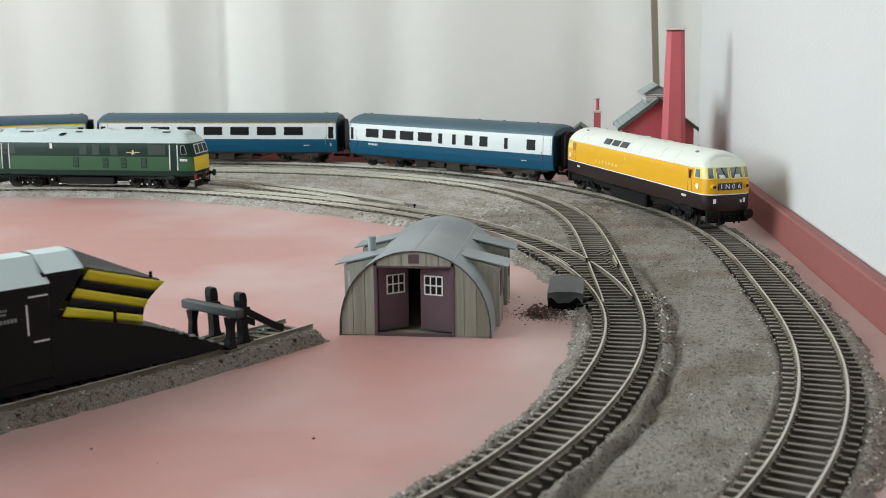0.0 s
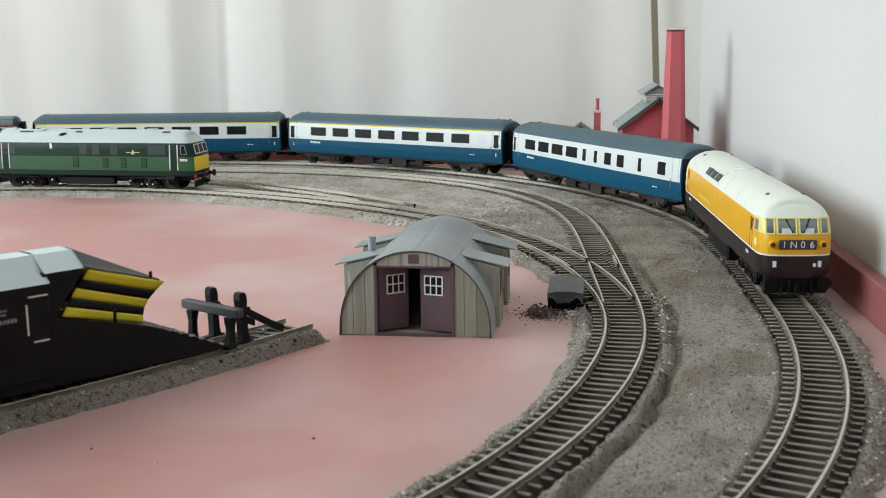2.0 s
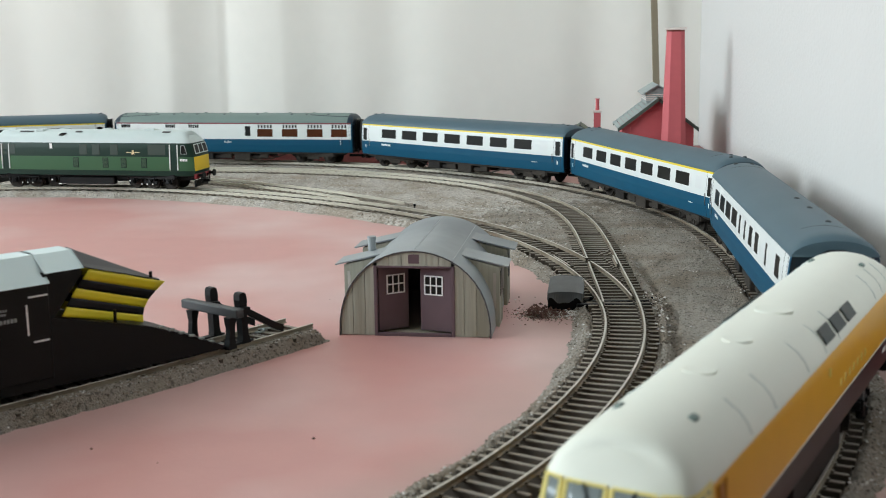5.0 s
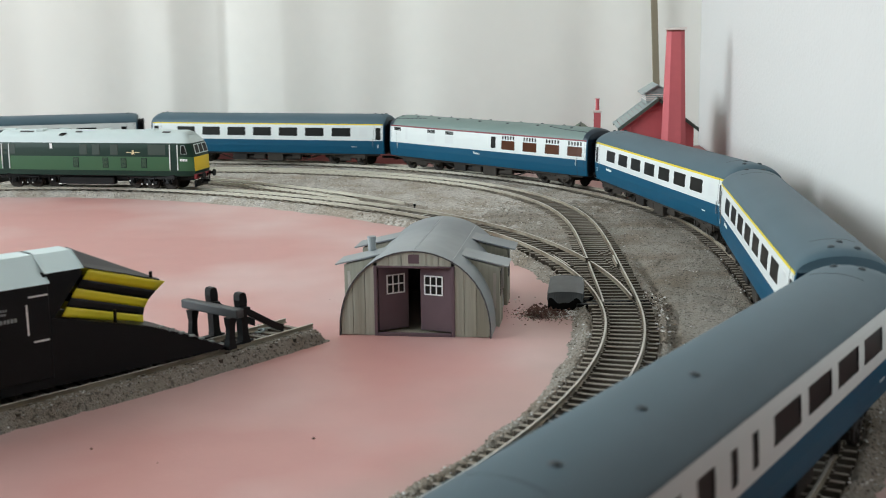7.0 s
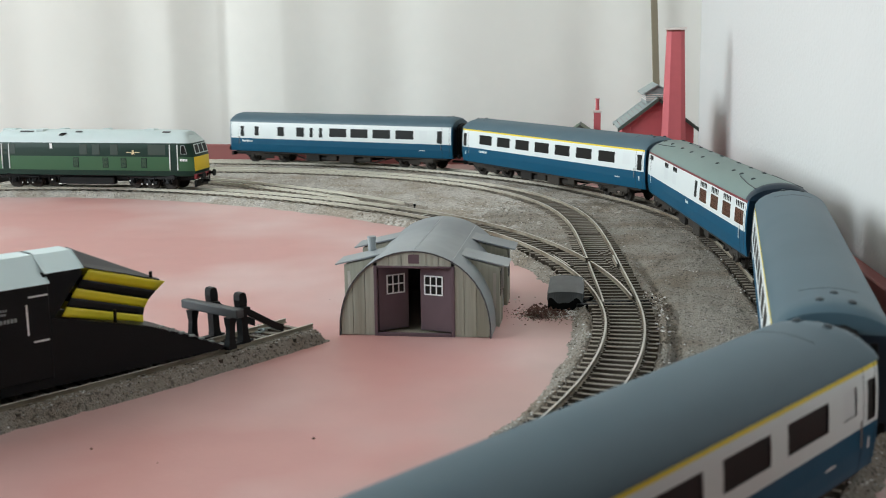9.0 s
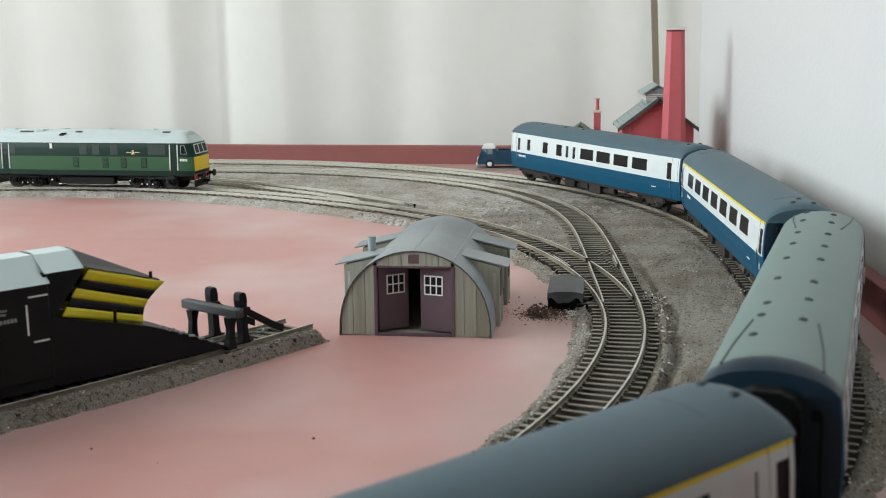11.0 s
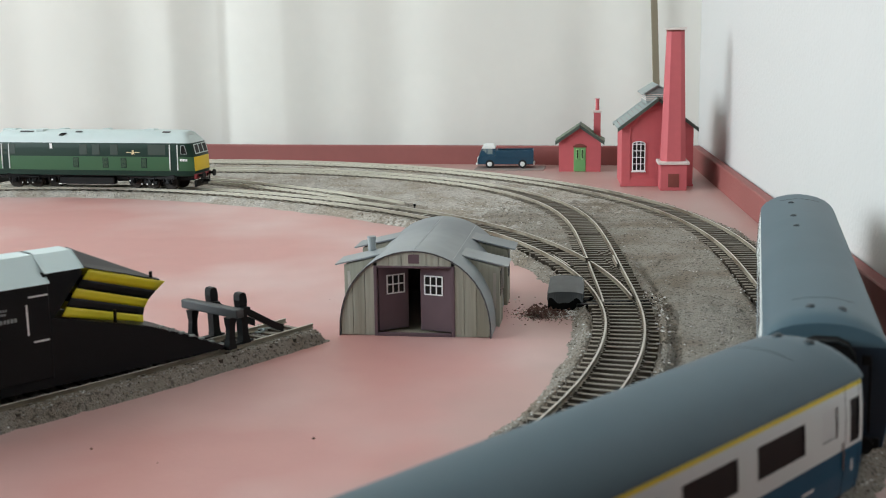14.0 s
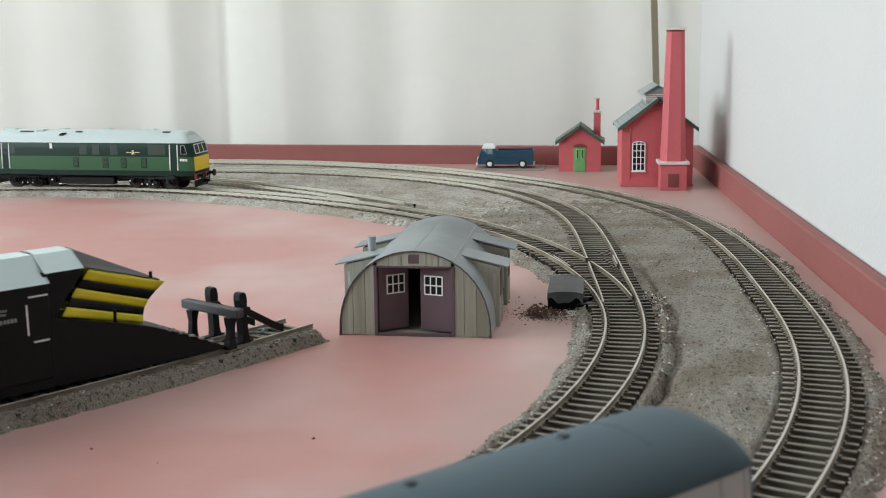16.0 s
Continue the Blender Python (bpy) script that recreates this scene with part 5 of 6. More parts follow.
    for x, y, w in ((-102 + 20, 0, 14), (-50, -4, 8), (-34, 6, 6), (52, 0, 10), (8, 5, 6)):
        bm = bmesh.new()
        box(bm, x - w / 2, x + w / 2, y - 4.5, y + 4.5, 48.8, 50.8, bevel=0.5)
        part("roof_panel", bm, LROOF, c)
    for x, w in ((-62, 13), (-12, 6), (70, 7)):
        bm = bmesh.new()
        slab(bm, [(x - w / 2, -9.6, 48.3), (x + w / 2, -9.6, 48.3), (x + w / 2, -7.6, 49.2), (x - w / 2, -7.6, 49.2)], 0.3)
        part("roof_slot", bm, mat_hood, c)
    bm = bmesh.new()
    slab(bm, [(-29, -13.3, 45.8), (-25, -13.3, 45.8), (-22, -11.5, 47.6), (-27, -11.5, 47.6)], 0.7)
    part("exhaust_port", bm, BLACK, c)
    bm = bmesh.new()
    box(bm, -94, 94, -11, 11, 8.0, 10.4)
    part("underframe", bm, BLACK, c)
    return c


mat_green_mid = mat("louvre_green", srgb(46, 76, 50), 0.55, var=0.15, scale=700)
mat_green_dull = mat("dull_green_panel", srgb(38, 55, 45), 0.5, var=0.1)
mat_crest = mat("gold_white_crest", srgb(226, 206, 160), 0.5, var=0.2, scale=900)
mat_hood = mat("dark_grey_hood", srgb(66, 64, 66), 0.5, var=0.1)
standing = green_loco()


def sit(line, s, reach):
    """Pose of a vehicle whose two bogie pivots ride on the line."""
    xa, ya, ta = along(line, s + reach)
    xb, yb, tb = along(line, s - reach)
    turn = math.atan2(ya - yb, xa - xb)
    return pose((xa + xb) / 2, (ya + yb) / 2, RAIL, 0, 0, math.degrees(turn)), math.degrees(ta - turn), math.degrees(tb - turn)


LOCO_S = -0.589
m, ya, yb = sit(INNER, LOCO_S, 0.057)
standing.matrix_basis = m
for b in [o for o in standing.children if o.name.startswith("bogie")]:
    a = ya if b.location.x > 0 else yb
    b.matrix_basis = b.matrix_basis @ pose(0, 0, 0, 0, 0, (a + 180) % 360 - 180)


# ---- snow plough and buffer stop on the stub ----
STUB = pose(PLOUGH_END[0], PLOUGH_END[1], RAIL, 0, 0, math.degrees(PLOUGH_TURN))


def snow_plough():
    c = thing("snow_plough", STUB, "black railway snow plough with yellow striped blade and pale roof", "snow plough")
    bm = bmesh.new()
    box(bm, -330, -121, -16.6, 16.6, 4.5, 41.2, bevel=0.4)
    part("body", bm, BLACK, c)
    bm = bmesh.new()
    sect = lambda w, z0, w1, z1: [(-w, z0), (-w1, z1), (w1, z1), (w, z0)]
    loft(bm, [[(u, y, z) for y, z in sect(17.2, 41.0, 5.5, 50.3)] for u in (-331, -120.4)], close=True, caps=False)
    slab(bm, [(-120.4, y, z) for y, z in sect(17.2, 41.0, 5.5, 50.3)], 0.4)
    part("roof", bm, PLROOF, c, "pale blue-grey sloping roof")
    bm = bmesh.new()
    slab(bm, [(u, 14.6, z) for u, z in ((-122, 4), (-122, 44.6), (-106.8, 44.6), (-106.2, 42.6), (-119.0, 26.5), (-119.0, 4))], -29.2)
    part("front_body", bm, BLACK, c)
    bm = bmesh.new()
    loft(bm, [[(u, y, z) for y, z in sect(15.2, 44.4, 5.5, 50.3)] for u in (-121.5, -105.5)], close=True, caps=False)
    slab(bm, [(-105.5, y, z) for y, z in sect(15.2, 44.4, 5.5, 50.3)], 0.3)
    part("front_roof", bm, PLROOF, c)
    bm = bmesh.new()
    for s in (-1, 1):
        slab(bm, [(-105.6, s * 5.5, 50.2), (-105.6, s * 14.9, 44.4), (-66, s * 0.6, 31.2), (-66, 0, 31.4), (-105.6, 0, 50.2)], 0.5)
    part("hood", bm, mat_hood, c, "dark grey sloping hood")
    # striped blade: two curved halves that meet in a prow
    n = 10
    for s in (-1, 1):
        for band in range(5):
            bm = bmesh.new()
            rows = []
            for i in range(n + 1):
                t = i / n
                col = []
                for q in range(4):
                    v = (band + q / 3) / 5
                    top = Vector((-105, s * 15.2, 43.4)).lerp(Vector((-64.6, 0, 30.4)), t)
                    low = Vector((-117.5, s * 16.2, 27.4)).lerp(Vector((-75.5, s * 0, 14.6)), t)
                    p = top.lerp(low, v)
                    p.x -= 4.5 * math.sin(v * math.pi) * t * 0.8 - 1.0
                    p.y -= s * 2.2 * math.sin(v * math.pi) * (1 - t) * 0.6
                    col.append(p[:])
                rows.append(col)
            loft(bm, rows, caps=False)
            ob = part("blade_stripe", bm, STRIPE if band % 2 == 0 else BLACK, c, "yellow blade stripe" if band % 2 == 0 else "black blade stripe", smooth=True)
            so = ob.modifiers.new("t", "SOLIDIFY")
            so.thickness = 0.0006
    # lower scoop down to the rails
    bm = bmesh.new()
    for s in (-1, 1):
        slab(bm, [(-330, s * 15.4, 1.2), (-47, s * 15.4, 0.8), (-46, s * 15.4, 2.2), (-80, s * 15.4, 16.6), (-118, s * 15.4, 27.2), (-330, s * 15.4, 27.2)], 0.7)
    loft(bm, [[(-118, -15.4, 27.2), (-118, 15.4, 27.2)], [(-80, -15.4, 16.8), (-80, 15.4, 16.8)], [(-62, -15.4, 9.6), (-62, 15.4, 9.6)], [(-46, -15.6, 2.2), (-46, 15.6, 2.2)], [(-47, -15.4, 0.8), (-47, 15.4, 0.8)]], caps=False)
    part("scoop", bm, BLACK, c)
    bm = bmesh.new()
    for i in range(7):
        u = -76 + i * 4.6
        box(bm, u, u + 2.6, -15.9, -14.7, 15.0 - i * 2.1, 15.9 - i * 2.1, bevel=0.15)
    part("worn_edge", bm, SLATE, c)
    for u, y, z in ((-93.5, -13.5, 21.0), (-70.5, -1.5, 31.2)):
        bm = bmesh.new()
        tube(bm, (u, y, z - 1), (u, y - 0.4, z + 4.6), 0.7, n=8)
        part("blade_pin", bm, BLACK, c)
    bm = bmesh.new()
    box(bm, -129, -121.5, -16.8, -16.5, 36.6, 37.2)
    box(bm, -130.2, -129.5, -16.8, -16.5, 22.5, 34.2)
    box(bm, -128, -122, -16.8, -16.5, 19.4, 20.1)
    part("marking", bm, WHITE, c)
    bm = bmesh.new()
    for i, (z, h, n, w) in enumerate(((33.4, 0.7, 9, 8.5), (31.9, 0.7, 8, 8.0), (29.2, 1.5, 9, 12.0))):
        for k in range(n):
            u0 = -145.5 + k * w / n
            box(bm, u0, u0 + w / n * 0.68, -16.85, -16.55, z - h / 2, z + h / 2)
    part("lettering", bm, SLATE, c)
    for u in (-160, -270):
        for k in (-1, 1):
            wheelset(c, u + k * 18, 6.2)
    bm = bmesh.new()
    box(bm, -300, -140, -12, 12, 3.0, 8)
    part("underframe", bm, FRAME, c)


STOP = pose(0.0003, -0.0026, 0) @ STUB @ pose(-0.038, 0, 0, 0, 0, 9.1) @ pose(0.038, 0, 0)


def buffer_stop():
    c = thing("buffer_stop", STOP, "black plastic rail-built buffer stop at the end of the stub", "buffer stop")
    bm = bmesh.new()
    box(bm, -46.2, -41.3, -18.5, 15.0, 13.4, 17.0, bevel=0.4)
    part("beam", bm, mat_beam, c)
    for s in (-1, 1):
        bm = bmesh.new()
        loft(bm, [[(u + o + 2, s * 11.3 + y, z) for o, y in ((-2.2 * k, -1.5 * k), (2.2 * k, -1.5 * k), (2.2 * k, 1.5 * k), (-2.2 * k, 1.5 * k))] for u, z, k in ((-45.5, -0.3, 1.2), (-45.2, 3.5, 0.85), (-44.8, 8, 0.8), (-44.6, 12.6, 1.15))], close=True, caps=True)
        part("front_leg", bm, BLACK, c)
        bm = bmesh.new()
        loft(bm, [[(u + o, s * 8.7 + y, z) for o, y in ((-2.4 * k, -1.7), (2.4 * k, -1.7), (2.4 * k, 1.7), (-2.4 * k, 1.7))] for u, z, k in ((-31, -0.3, 1.25), (-31.5, 3, 0.85), (-32, 11, 0.8), (-32.4, 18, 1.1), (-32.6, 20.2, 0.9), (-32.6, 21.0, 0.5))], close=True, caps=True)
        part("rear_post", bm, BLACK, c)
        bm = bmesh.new()
        slab(bm, [(-42, s * 9.6 - 1.1, 12.5), (-30, s * 9.0 - 1.1, 12.0), (-30, s * 9.0 - 1.1, 15.0), (-42, s * 9.6 - 1.1, 16.0)], 2.2)
        part("tie_plate", bm, BLACK, c)
        bm = bmesh.new()
        loft(bm, [[(u, s * 8.7 + y, z + dz) for y, dz in ((-0.9, -1.6), (0.9, -1.6), (0.9, 1.6), (-0.9, 1.6))] for u, z in ((-31, 13.6), (-20, 8.4), (-9, 3.2), (-3.5, 1.2))], close=True, caps=True)
        part("raking_strut", bm, BLACK, c)
        bm = bmesh.new()
        box(bm, -48, -26, s * 8.7 - 1.6, s * 8.7 + 1.6, -0.2, 0.7, bevel=0.2)
        part("foot", bm, BLACK, c)
    fit = pose(-0.038, 0, 0) @ Matrix.Diagonal((0.84, 1.06, 1.056, 1)) @ pose(0.038, 0, 0)
    for o in c.children:
        o.data.transform(fit)
    bm = bmesh.new()
    for i in range(9):
        a = radians(200 + i * 24)
        b = radians(200 + (i + 1) * 24)
        tube(bm, (-16 + 3 * math.cos(a), -1 + 2.4 * math.sin(a), 0.2), (-16 + 3 * math.cos(b), -1 + 2.4 * math.sin(b), 0.2), 0.5, n=6)
    tube(bm, (-13.5, 0.5, 0.2), (-7, -3, 0.2), 0.5, n=6)
    tagged(part("coupling_hook", bm, SLATE, None, at=STOP), "small grey metal hook lying between the stub rails", "hook")


mat_beam = mat("grey_dusted_beam", srgb(56, 58, 60), 0.5, var=0.15)
snow_plough()
buffer_stop()


# ---- arched hut ----
def arch(x_half, height, n=24):
    return [(-x_half * math.cos(math.pi * i / n), height * math.sin(math.pi * i / n) ** 0.86) for i in range(n + 1)]


def hut():
    c = thing("arched_hut", pose(-0.0135, 0.523, 0, 0, 0, -8.0), "small arched tin-roofed hut with plank front and half-open plum doors", "hut")
    A = arch(35.6, 40.4)
    bm = bmesh.new()
    out, inn = A, [(x * 0.982, z * 0.982) for x, z in A]
    rows = []
    for i in range(13):
        y = -0.6 + 101 * i / 12
        rows.append([(x, y, z) for x, z in out] + [(x, y, z) for x, z in inn[::-1]])
    loft(bm, rows, close=True, caps=True)
    part("roof", bm, TIN, c, "grey rolled tin roof", smooth=True)
    for k in (8, 12, 16):                                  # lap joints of the sheets, front to back
        bm = bmesh.new()
        tube(bm, (A[k][0], -0.4, A[k][1]), (A[k][0], 100, A[k][1]), 0.16, n=6)
        part("roof_seam", bm, PALETIN, c)
    # Card added inside the back planks to keep light out of their joints.
    bm = bmesh.new()
    slab(bm, [(x, 97.4, z) for x, z in arch(34.2, 39.0, 16)], 0.5)
    part("back_light_stop", bm, INSIDE, c)
    bm = bmesh.new()
    for (x0, z0), (x1, z1) in zip(A, A[1:]):
        tube(bm, (x0 * 0.992, -0.7, z0 * 0.992), (x1 * 0.992, -0.7, z1 * 0.992), 0.34, n=5)
    part("roof_edge", bm, mat_hood, c)
    # front planks, cut to the arch, with the doorway left free
    edges = list(np.linspace(-34.6, 34.6, 13))
    zx = lambda x: float(np.interp(x, [p[0] for p in inn], [p[1] for p in inn]))
    for y0, back in ((0.6, False), (98.5, True)):
        for a, b in zip(edges, edges[1:]):
            lo = 0.3
            if not back and b > -18.6 and a < 18.6:
                if a < -18.6:
                    b = -18.6
                elif b > 18.6:
                    a = 18.6
                else:
                    lo = 32.6
            bm = bmesh.new()
            pts = [(a + 0.12, lo), (b - 0.12, lo)] + [(x, zx(x)) for x in np.linspace(b - 0.12, a + 0.12, 4)]
            slab(bm, [(x, y0, z) for x, z in pts], 0.8)
            part("plank", bm, PLANK, c)
    bm = bmesh.new()
    for x0, x1, z0, z1 in ((-18.8, -17.2, 0, 33.2), (17.2, 18.8, 0, 33.2), (-17.2, 17.2, 32.2, 33.2), (-17.2, 17.2, 0, 1.6)):
        box(bm, x0, x1, -0.6, 1.0, z0, z1, bevel=0.2)
    part("door_frame", bm, PURPLE, c)
    bm = bmesh.new()
    box(bm, -2.6, 2.6, -0.3, 0.9, 34.3, 38.6, bevel=0.15)
    part("vent", bm, PURPLE, c)
    for s, turn in ((-1, 36), (1, -15)):                    # leaves open inwards
        hinge = pose(s * 0.0170, 0.0016, 0, 0, 0, turn)
        bm = bmesh.new()
        w = 15.6
        x0, x1 = (0, w) if s < 0 else (-w, 0)
        box(bm, x0, x1, 0, 1.0, 1.7, 31.8, bevel=0.2)
        d = part("door", bm, PURPLE, c, "plum door leaf standing ajar", at=hinge)
        wx = (x0 + x1) / 2 - s * 1.0
        for k in range(4):
            xx = wx - 4.4 + k * 8.8 / 3
            bm = bmesh.new()
            box(bm, xx - 0.28, xx + 0.28, -0.45, 0.1, 19.0, 27.6)
            part("glazing_bar", bm, WHITE, d, "white glazing bar")
        for k in range(3):
            zz = 19.0 + k * 4.3
            bm = bmesh.new()
            box(bm, wx - 4.7, wx + 4.7, -0.42, 0.1, zz - 0.28, zz + 0.28)
            part("glazing_bar", bm, WHITE, d, "white glazing bar")
        bm = bmesh.new()
        box(bm, wx - 4.6, wx + 4.6, -0.15, 0.05, 19.2, 27.4)
        part("pane", bm, PANE, d)
    bm = bmesh.new()
    box(bm, -34, 34, 1.4, 98.4, 0.05, 0.5)
    part("floor_panel", bm, HUTFLOOR, c)
    # side dormers with lean-to roofs
    for s in (-1, 1):
        for y0 in (22, 66):
            bm = bmesh.new()
            for q, (ya, yb) in enumerate(((y0, y0 + 0.9), (y0 + 15.1, y0 + 16))):
                slab(bm, [(s * x, ya, z) for x, z in ((35.2, 0), (37.4, 0), (37.4, 29.0), (19.0, 33.4), (24.5, 28.5), (31.5, 19.5))], 0.9 * s)
            part("dormer_cheek", bm, PLANK, c)
            bm = bmesh.new()
            box(bm, min(s * 36.6, s * 37.4), max(s * 36.6, s * 37.4), y0, y0 + 16, 0, 29, bevel=0.1)
            part("dormer_wall", bm, PLANK, c)
            bm = bmesh.new()
            box(bm, min(s * 34.4, s * 35.8), max(s * 34.4, s * 35.8), y0 - 1.1, y0 + 0.2, 9, 26)
            part("window_gap", bm, INSIDE, c)
            bm = bmesh.new()
            box(bm, min(s * 37.3, s * 37.7), max(s * 37.3, s * 37.7), y0 + 3.5, y0 + 12.5, 14, 26, bevel=0.1)
            part("dormer_window", bm, PANE, c)
            bm = bmesh.new()
            slab(bm, [(s * 17.5, y0 - 1.5, 34.4), (s * 41.5, y0 - 1.5, 28.8), (s * 41.5, y0 + 17.5, 28.8), (s * 17.5, y0 + 17.5, 34.4)], 0.7 * s)
            part("dormer_roof", bm, TIN, c)
    bm = bmesh.new()
    tube(bm, (-27.0, 38, 27), (-27.0, 38, 39.2), 1.9, n=14)
    tube(bm, (-27.0, 38, 38.2), (-27.0, 38, 40.0), 2.2, n=14)
    tube(bm, (-27.0, 38, 33.6), (-27.0, 38, 34.4), 2.15, n=14)
    part("stove_pipe", bm, TIN, c, "dull grey tin stove pipe with a collar")


hut()


# ---- brick-red buildings in the corner ----
def gable(bm, w, d, eave, ridge, mi=0):
    loft(bm, [[(x, y, z) for x, z in ((-w / 2, 0), (-w / 2, eave), (0, ridge), (w / 2, eave), (w / 2, 0))] for y in (0, d)], close=True, caps=False)
    for y in (0, d):
        bm.faces.new([bm.verts.new((x * 0.001, y * 0.001, z * 0.001)) for x, z in ((-w / 2, 0), (-w / 2, eave), (0, ridge), (w / 2, eave), (w / 2, 0))])


def roof_slopes(c, w, d, eave, ridge, over, lap, material, barge, thick=1.2, sheets=11):
    k = (ridge - eave) / (w / 2)
    for s in (-1, 1):
        n = sheets
        for q in range(n):                                  # strips of slate, each lapped over the next
            u0, u1 = q / n, (q + 1) / n
            X = lambda u: s * (w / 2 + over) * u
            Z = lambda u: ridge + 0.8 - k * (w / 2 + over) * u
            bm = bmesh.new()
            slab(bm, [(X(u0), -lap, Z(u0) - 0.15), (X(u1), -lap, Z(u1) + 0.35), (X(u1), d + lap, Z(u1) + 0.35), (X(u0), d + lap, Z(u0) - 0.15)], thick * 0.7 * s)
            part("roof_strip", bm, material, c)
        for y in (-lap - 0.5, d + lap - 0.5):
            bm = bmesh.new()
            slab(bm, [(0, y, ridge + 1.6), (s * (w / 2 + over), y, ridge + 1.6 - k * (w / 2 + over)), (s * (w / 2 + over), y, ridge - 1.6 - k * (w / 2 + over)), (0, y, ridge - 1.6)], 1.0)
            part("barge_board", bm, barge, c)
    bm = bmesh.new()
    tube(bm, (0, -lap, ridge + 1.2), (0, d + lap, ridge + 1.2), 0.9, n=8)
    part("ridge_tile", bm, barge, c)


def arched_window(c, x, y, z0, z1, w):
    bm = bmesh.new()
    pts = [(-w / 2, z0), (w / 2, z0), (w / 2, z1 - 2.5)] + [(w / 2 * math.cos(a), z1 - 2.5 + 2.5 * math.sin(a)) for a in np.linspace(0.3, 2.84, 6)] + [(-w / 2, z1 - 2.5)]
    slab(bm, [(x + a, y - 0.2, b) for a, b in pts], 0.25)
    win = part("window", bm, PANE, c)
    bm = bmesh.new()
    for k in range(4):
        xx = x - w / 2 + 0.4 + k * (w - 0.8) / 3
        zt = z1 - (1.4 if k in (0, 3) else 0.2)
        box(bm, xx - 0.42, xx + 0.42, y - 0.9, y - 0.3, z0, zt)
    for zz in np.linspace(z0 + 0.4, z1 - 2.4, 5):
        box(bm, x - w / 2, x + w / 2, y - 0.85, y - 0.3, zz - 0.35, zz + 0.35)
    tops = [(x + w / 2 * math.cos(a), y - 0.6, z1 - 2.5 + 2.5 * math.sin(a)) for a in np.linspace(0, math.pi, 8)]
    for a, b in zip(tops, tops[1:]):
        tube(bm, a, b, 0.45, n=5)
    box(bm, x - w / 2 - 0.8, x + w / 2 + 0.8, y - 1.6, y - 0.2, z0 - 1.2, z0, bevel=0.1)
    part("window_bars", bm, WHITE, win, "white glazing bars and sill")


def engine_house():
    c = thing("engine_house", pose(0.1905, 1.0285, 0, 0, 0, -5.0), "red card engine house with slate roof and ridge vent", "building")
    W, D, E, R = 62.0, 62.0, 53.5, 77.0
    bm = bmesh.new()
    gable(bm, W, D, E, R)
    part("wall", bm, BRICK, c)
    for x0, x1, z0, z1 in ((-31.2, -23.5, 0.2, 52.5), (23.5, 31.2, 0.2, 52.5), (-23.5, 23.5, 0.2, 7.5), (-31.9, 31.9, 0.1, 2.2)):
        bm = bmesh.new()
        box(bm, x0, x1, -1.4 if z1 < 3 else -0.9, 0.2, z0, z1, bevel=0.15)
        part("pilaster", bm, BRICK, c)
    for q in range(5):                                      # corbelled steps under the verge
        for s in (-1, 1):
            bm = bmesh.new()
            x = s * (28 - q * 5.6)
            box(bm, x - 3.2, x + 3.2, -0.8, 0.2, 51 + q * 4.0, 55.2 + q * 4.0, bevel=0.1)
            part("corbel", bm, BRICK, c)
    arched_window(c, -16.2, -0.2, 14.0, 40.0, 11.5)
    roof_slopes(c, W, D, E, R, 4.2, 4.0, SLATE, BARGE)
    bm = bmesh.new()
    box(bm, -10.0, 10.0, 6, D - 6, 73, 82.0, bevel=0.1)
    v = part("roof_vent", bm, SLATE, c, "slatted timber ridge vent")
    for i in range(4):
        bm = bmesh.new()
        box(bm, -10.3, 10.3, 5.5, D - 5.5, 75.6 + i * 1.6, 76.3 + i * 1.6)
        part("slat", bm, STONE, v)
    for s in (-1, 1):
        bm = bmesh.new()
        slab(bm, [(0, 3.5, 88.5), (s * 13.2, 3.5, 80.4), (s * 13.2, D - 3.5, 80.4), (0, D - 3.5, 88.5)], 1.0 * s)
        part("vent_roof", bm, SLATE, v)
    for y in (6, D - 7):
        bm = bmesh.new()
        slab(bm, [(-10, y, 82), (10, y, 82), (0, y, 88)], -1.0)
        part("vent_gable", bm, SLATE, v)


def chimney():
    c = thing("factory_chimney", pose(0.2008, 1.0105, 0, 0, 0, -6.0), "tall tapering red chimney stack with pale cap, beside the engine house", "chimney")
    bm = bmesh.new()
    box(bm, -11.3, 11.3, -11.5, 11.5, 0, 22.4, bevel=0.3)
    part("base", bm, BRICK, c)
    bm = bmesh.new()
    box(bm, -4.6, 4.6, -12.0, -11.2, 3.0, 14.6, bevel=0.2)
    part("flue_door", bm, mat_rust, c)
    bm = bmesh.new()
    box(bm, -13.4, 13.4, -13.4, 13.4, 22.4, 25.2, bevel=0.5)
    part("base_cap", bm, STONE, c)

    def octa(r, z):
        return [(r * a, r * b, z) for a, b in ((-1, -0.5), (-0.55, -1), (0.55, -1), (1, -0.5), (1, 0.5), (0.55, 1), (-0.55, 1), (-1, 0.5))]
    bm = bmesh.new()
    loft(bm, [octa(10.6, 25.2), octa(8.9, 80), octa(7.2, 136.5)], close=True, caps=False)
    bm.faces.new([bm.verts.new(Vector(p) * 0.001) for p in octa(7.2, 136.5)])
    part("chimney_shaft", bm, BRICK, c)
    bm = bmesh.new()
    loft(bm, [octa(7.4, 135.2), octa(7.5, 136.6)], close=True, caps=False)
    part("shaft_band", bm, mat_rust, c)
    bm = bmesh.new()
    slab(bm, [(-8.8, -8, 136.8), (8.8, -8, 136.8), (9.8, 8, 138.0), (-8.4, 8, 137.6)], 0.8)
    part("top_cap", bm, STONE, c)


mat_rust = mat("rusty_brown_patch", srgb(130, 66, 58), 0.8, var=0.2, scale=500)


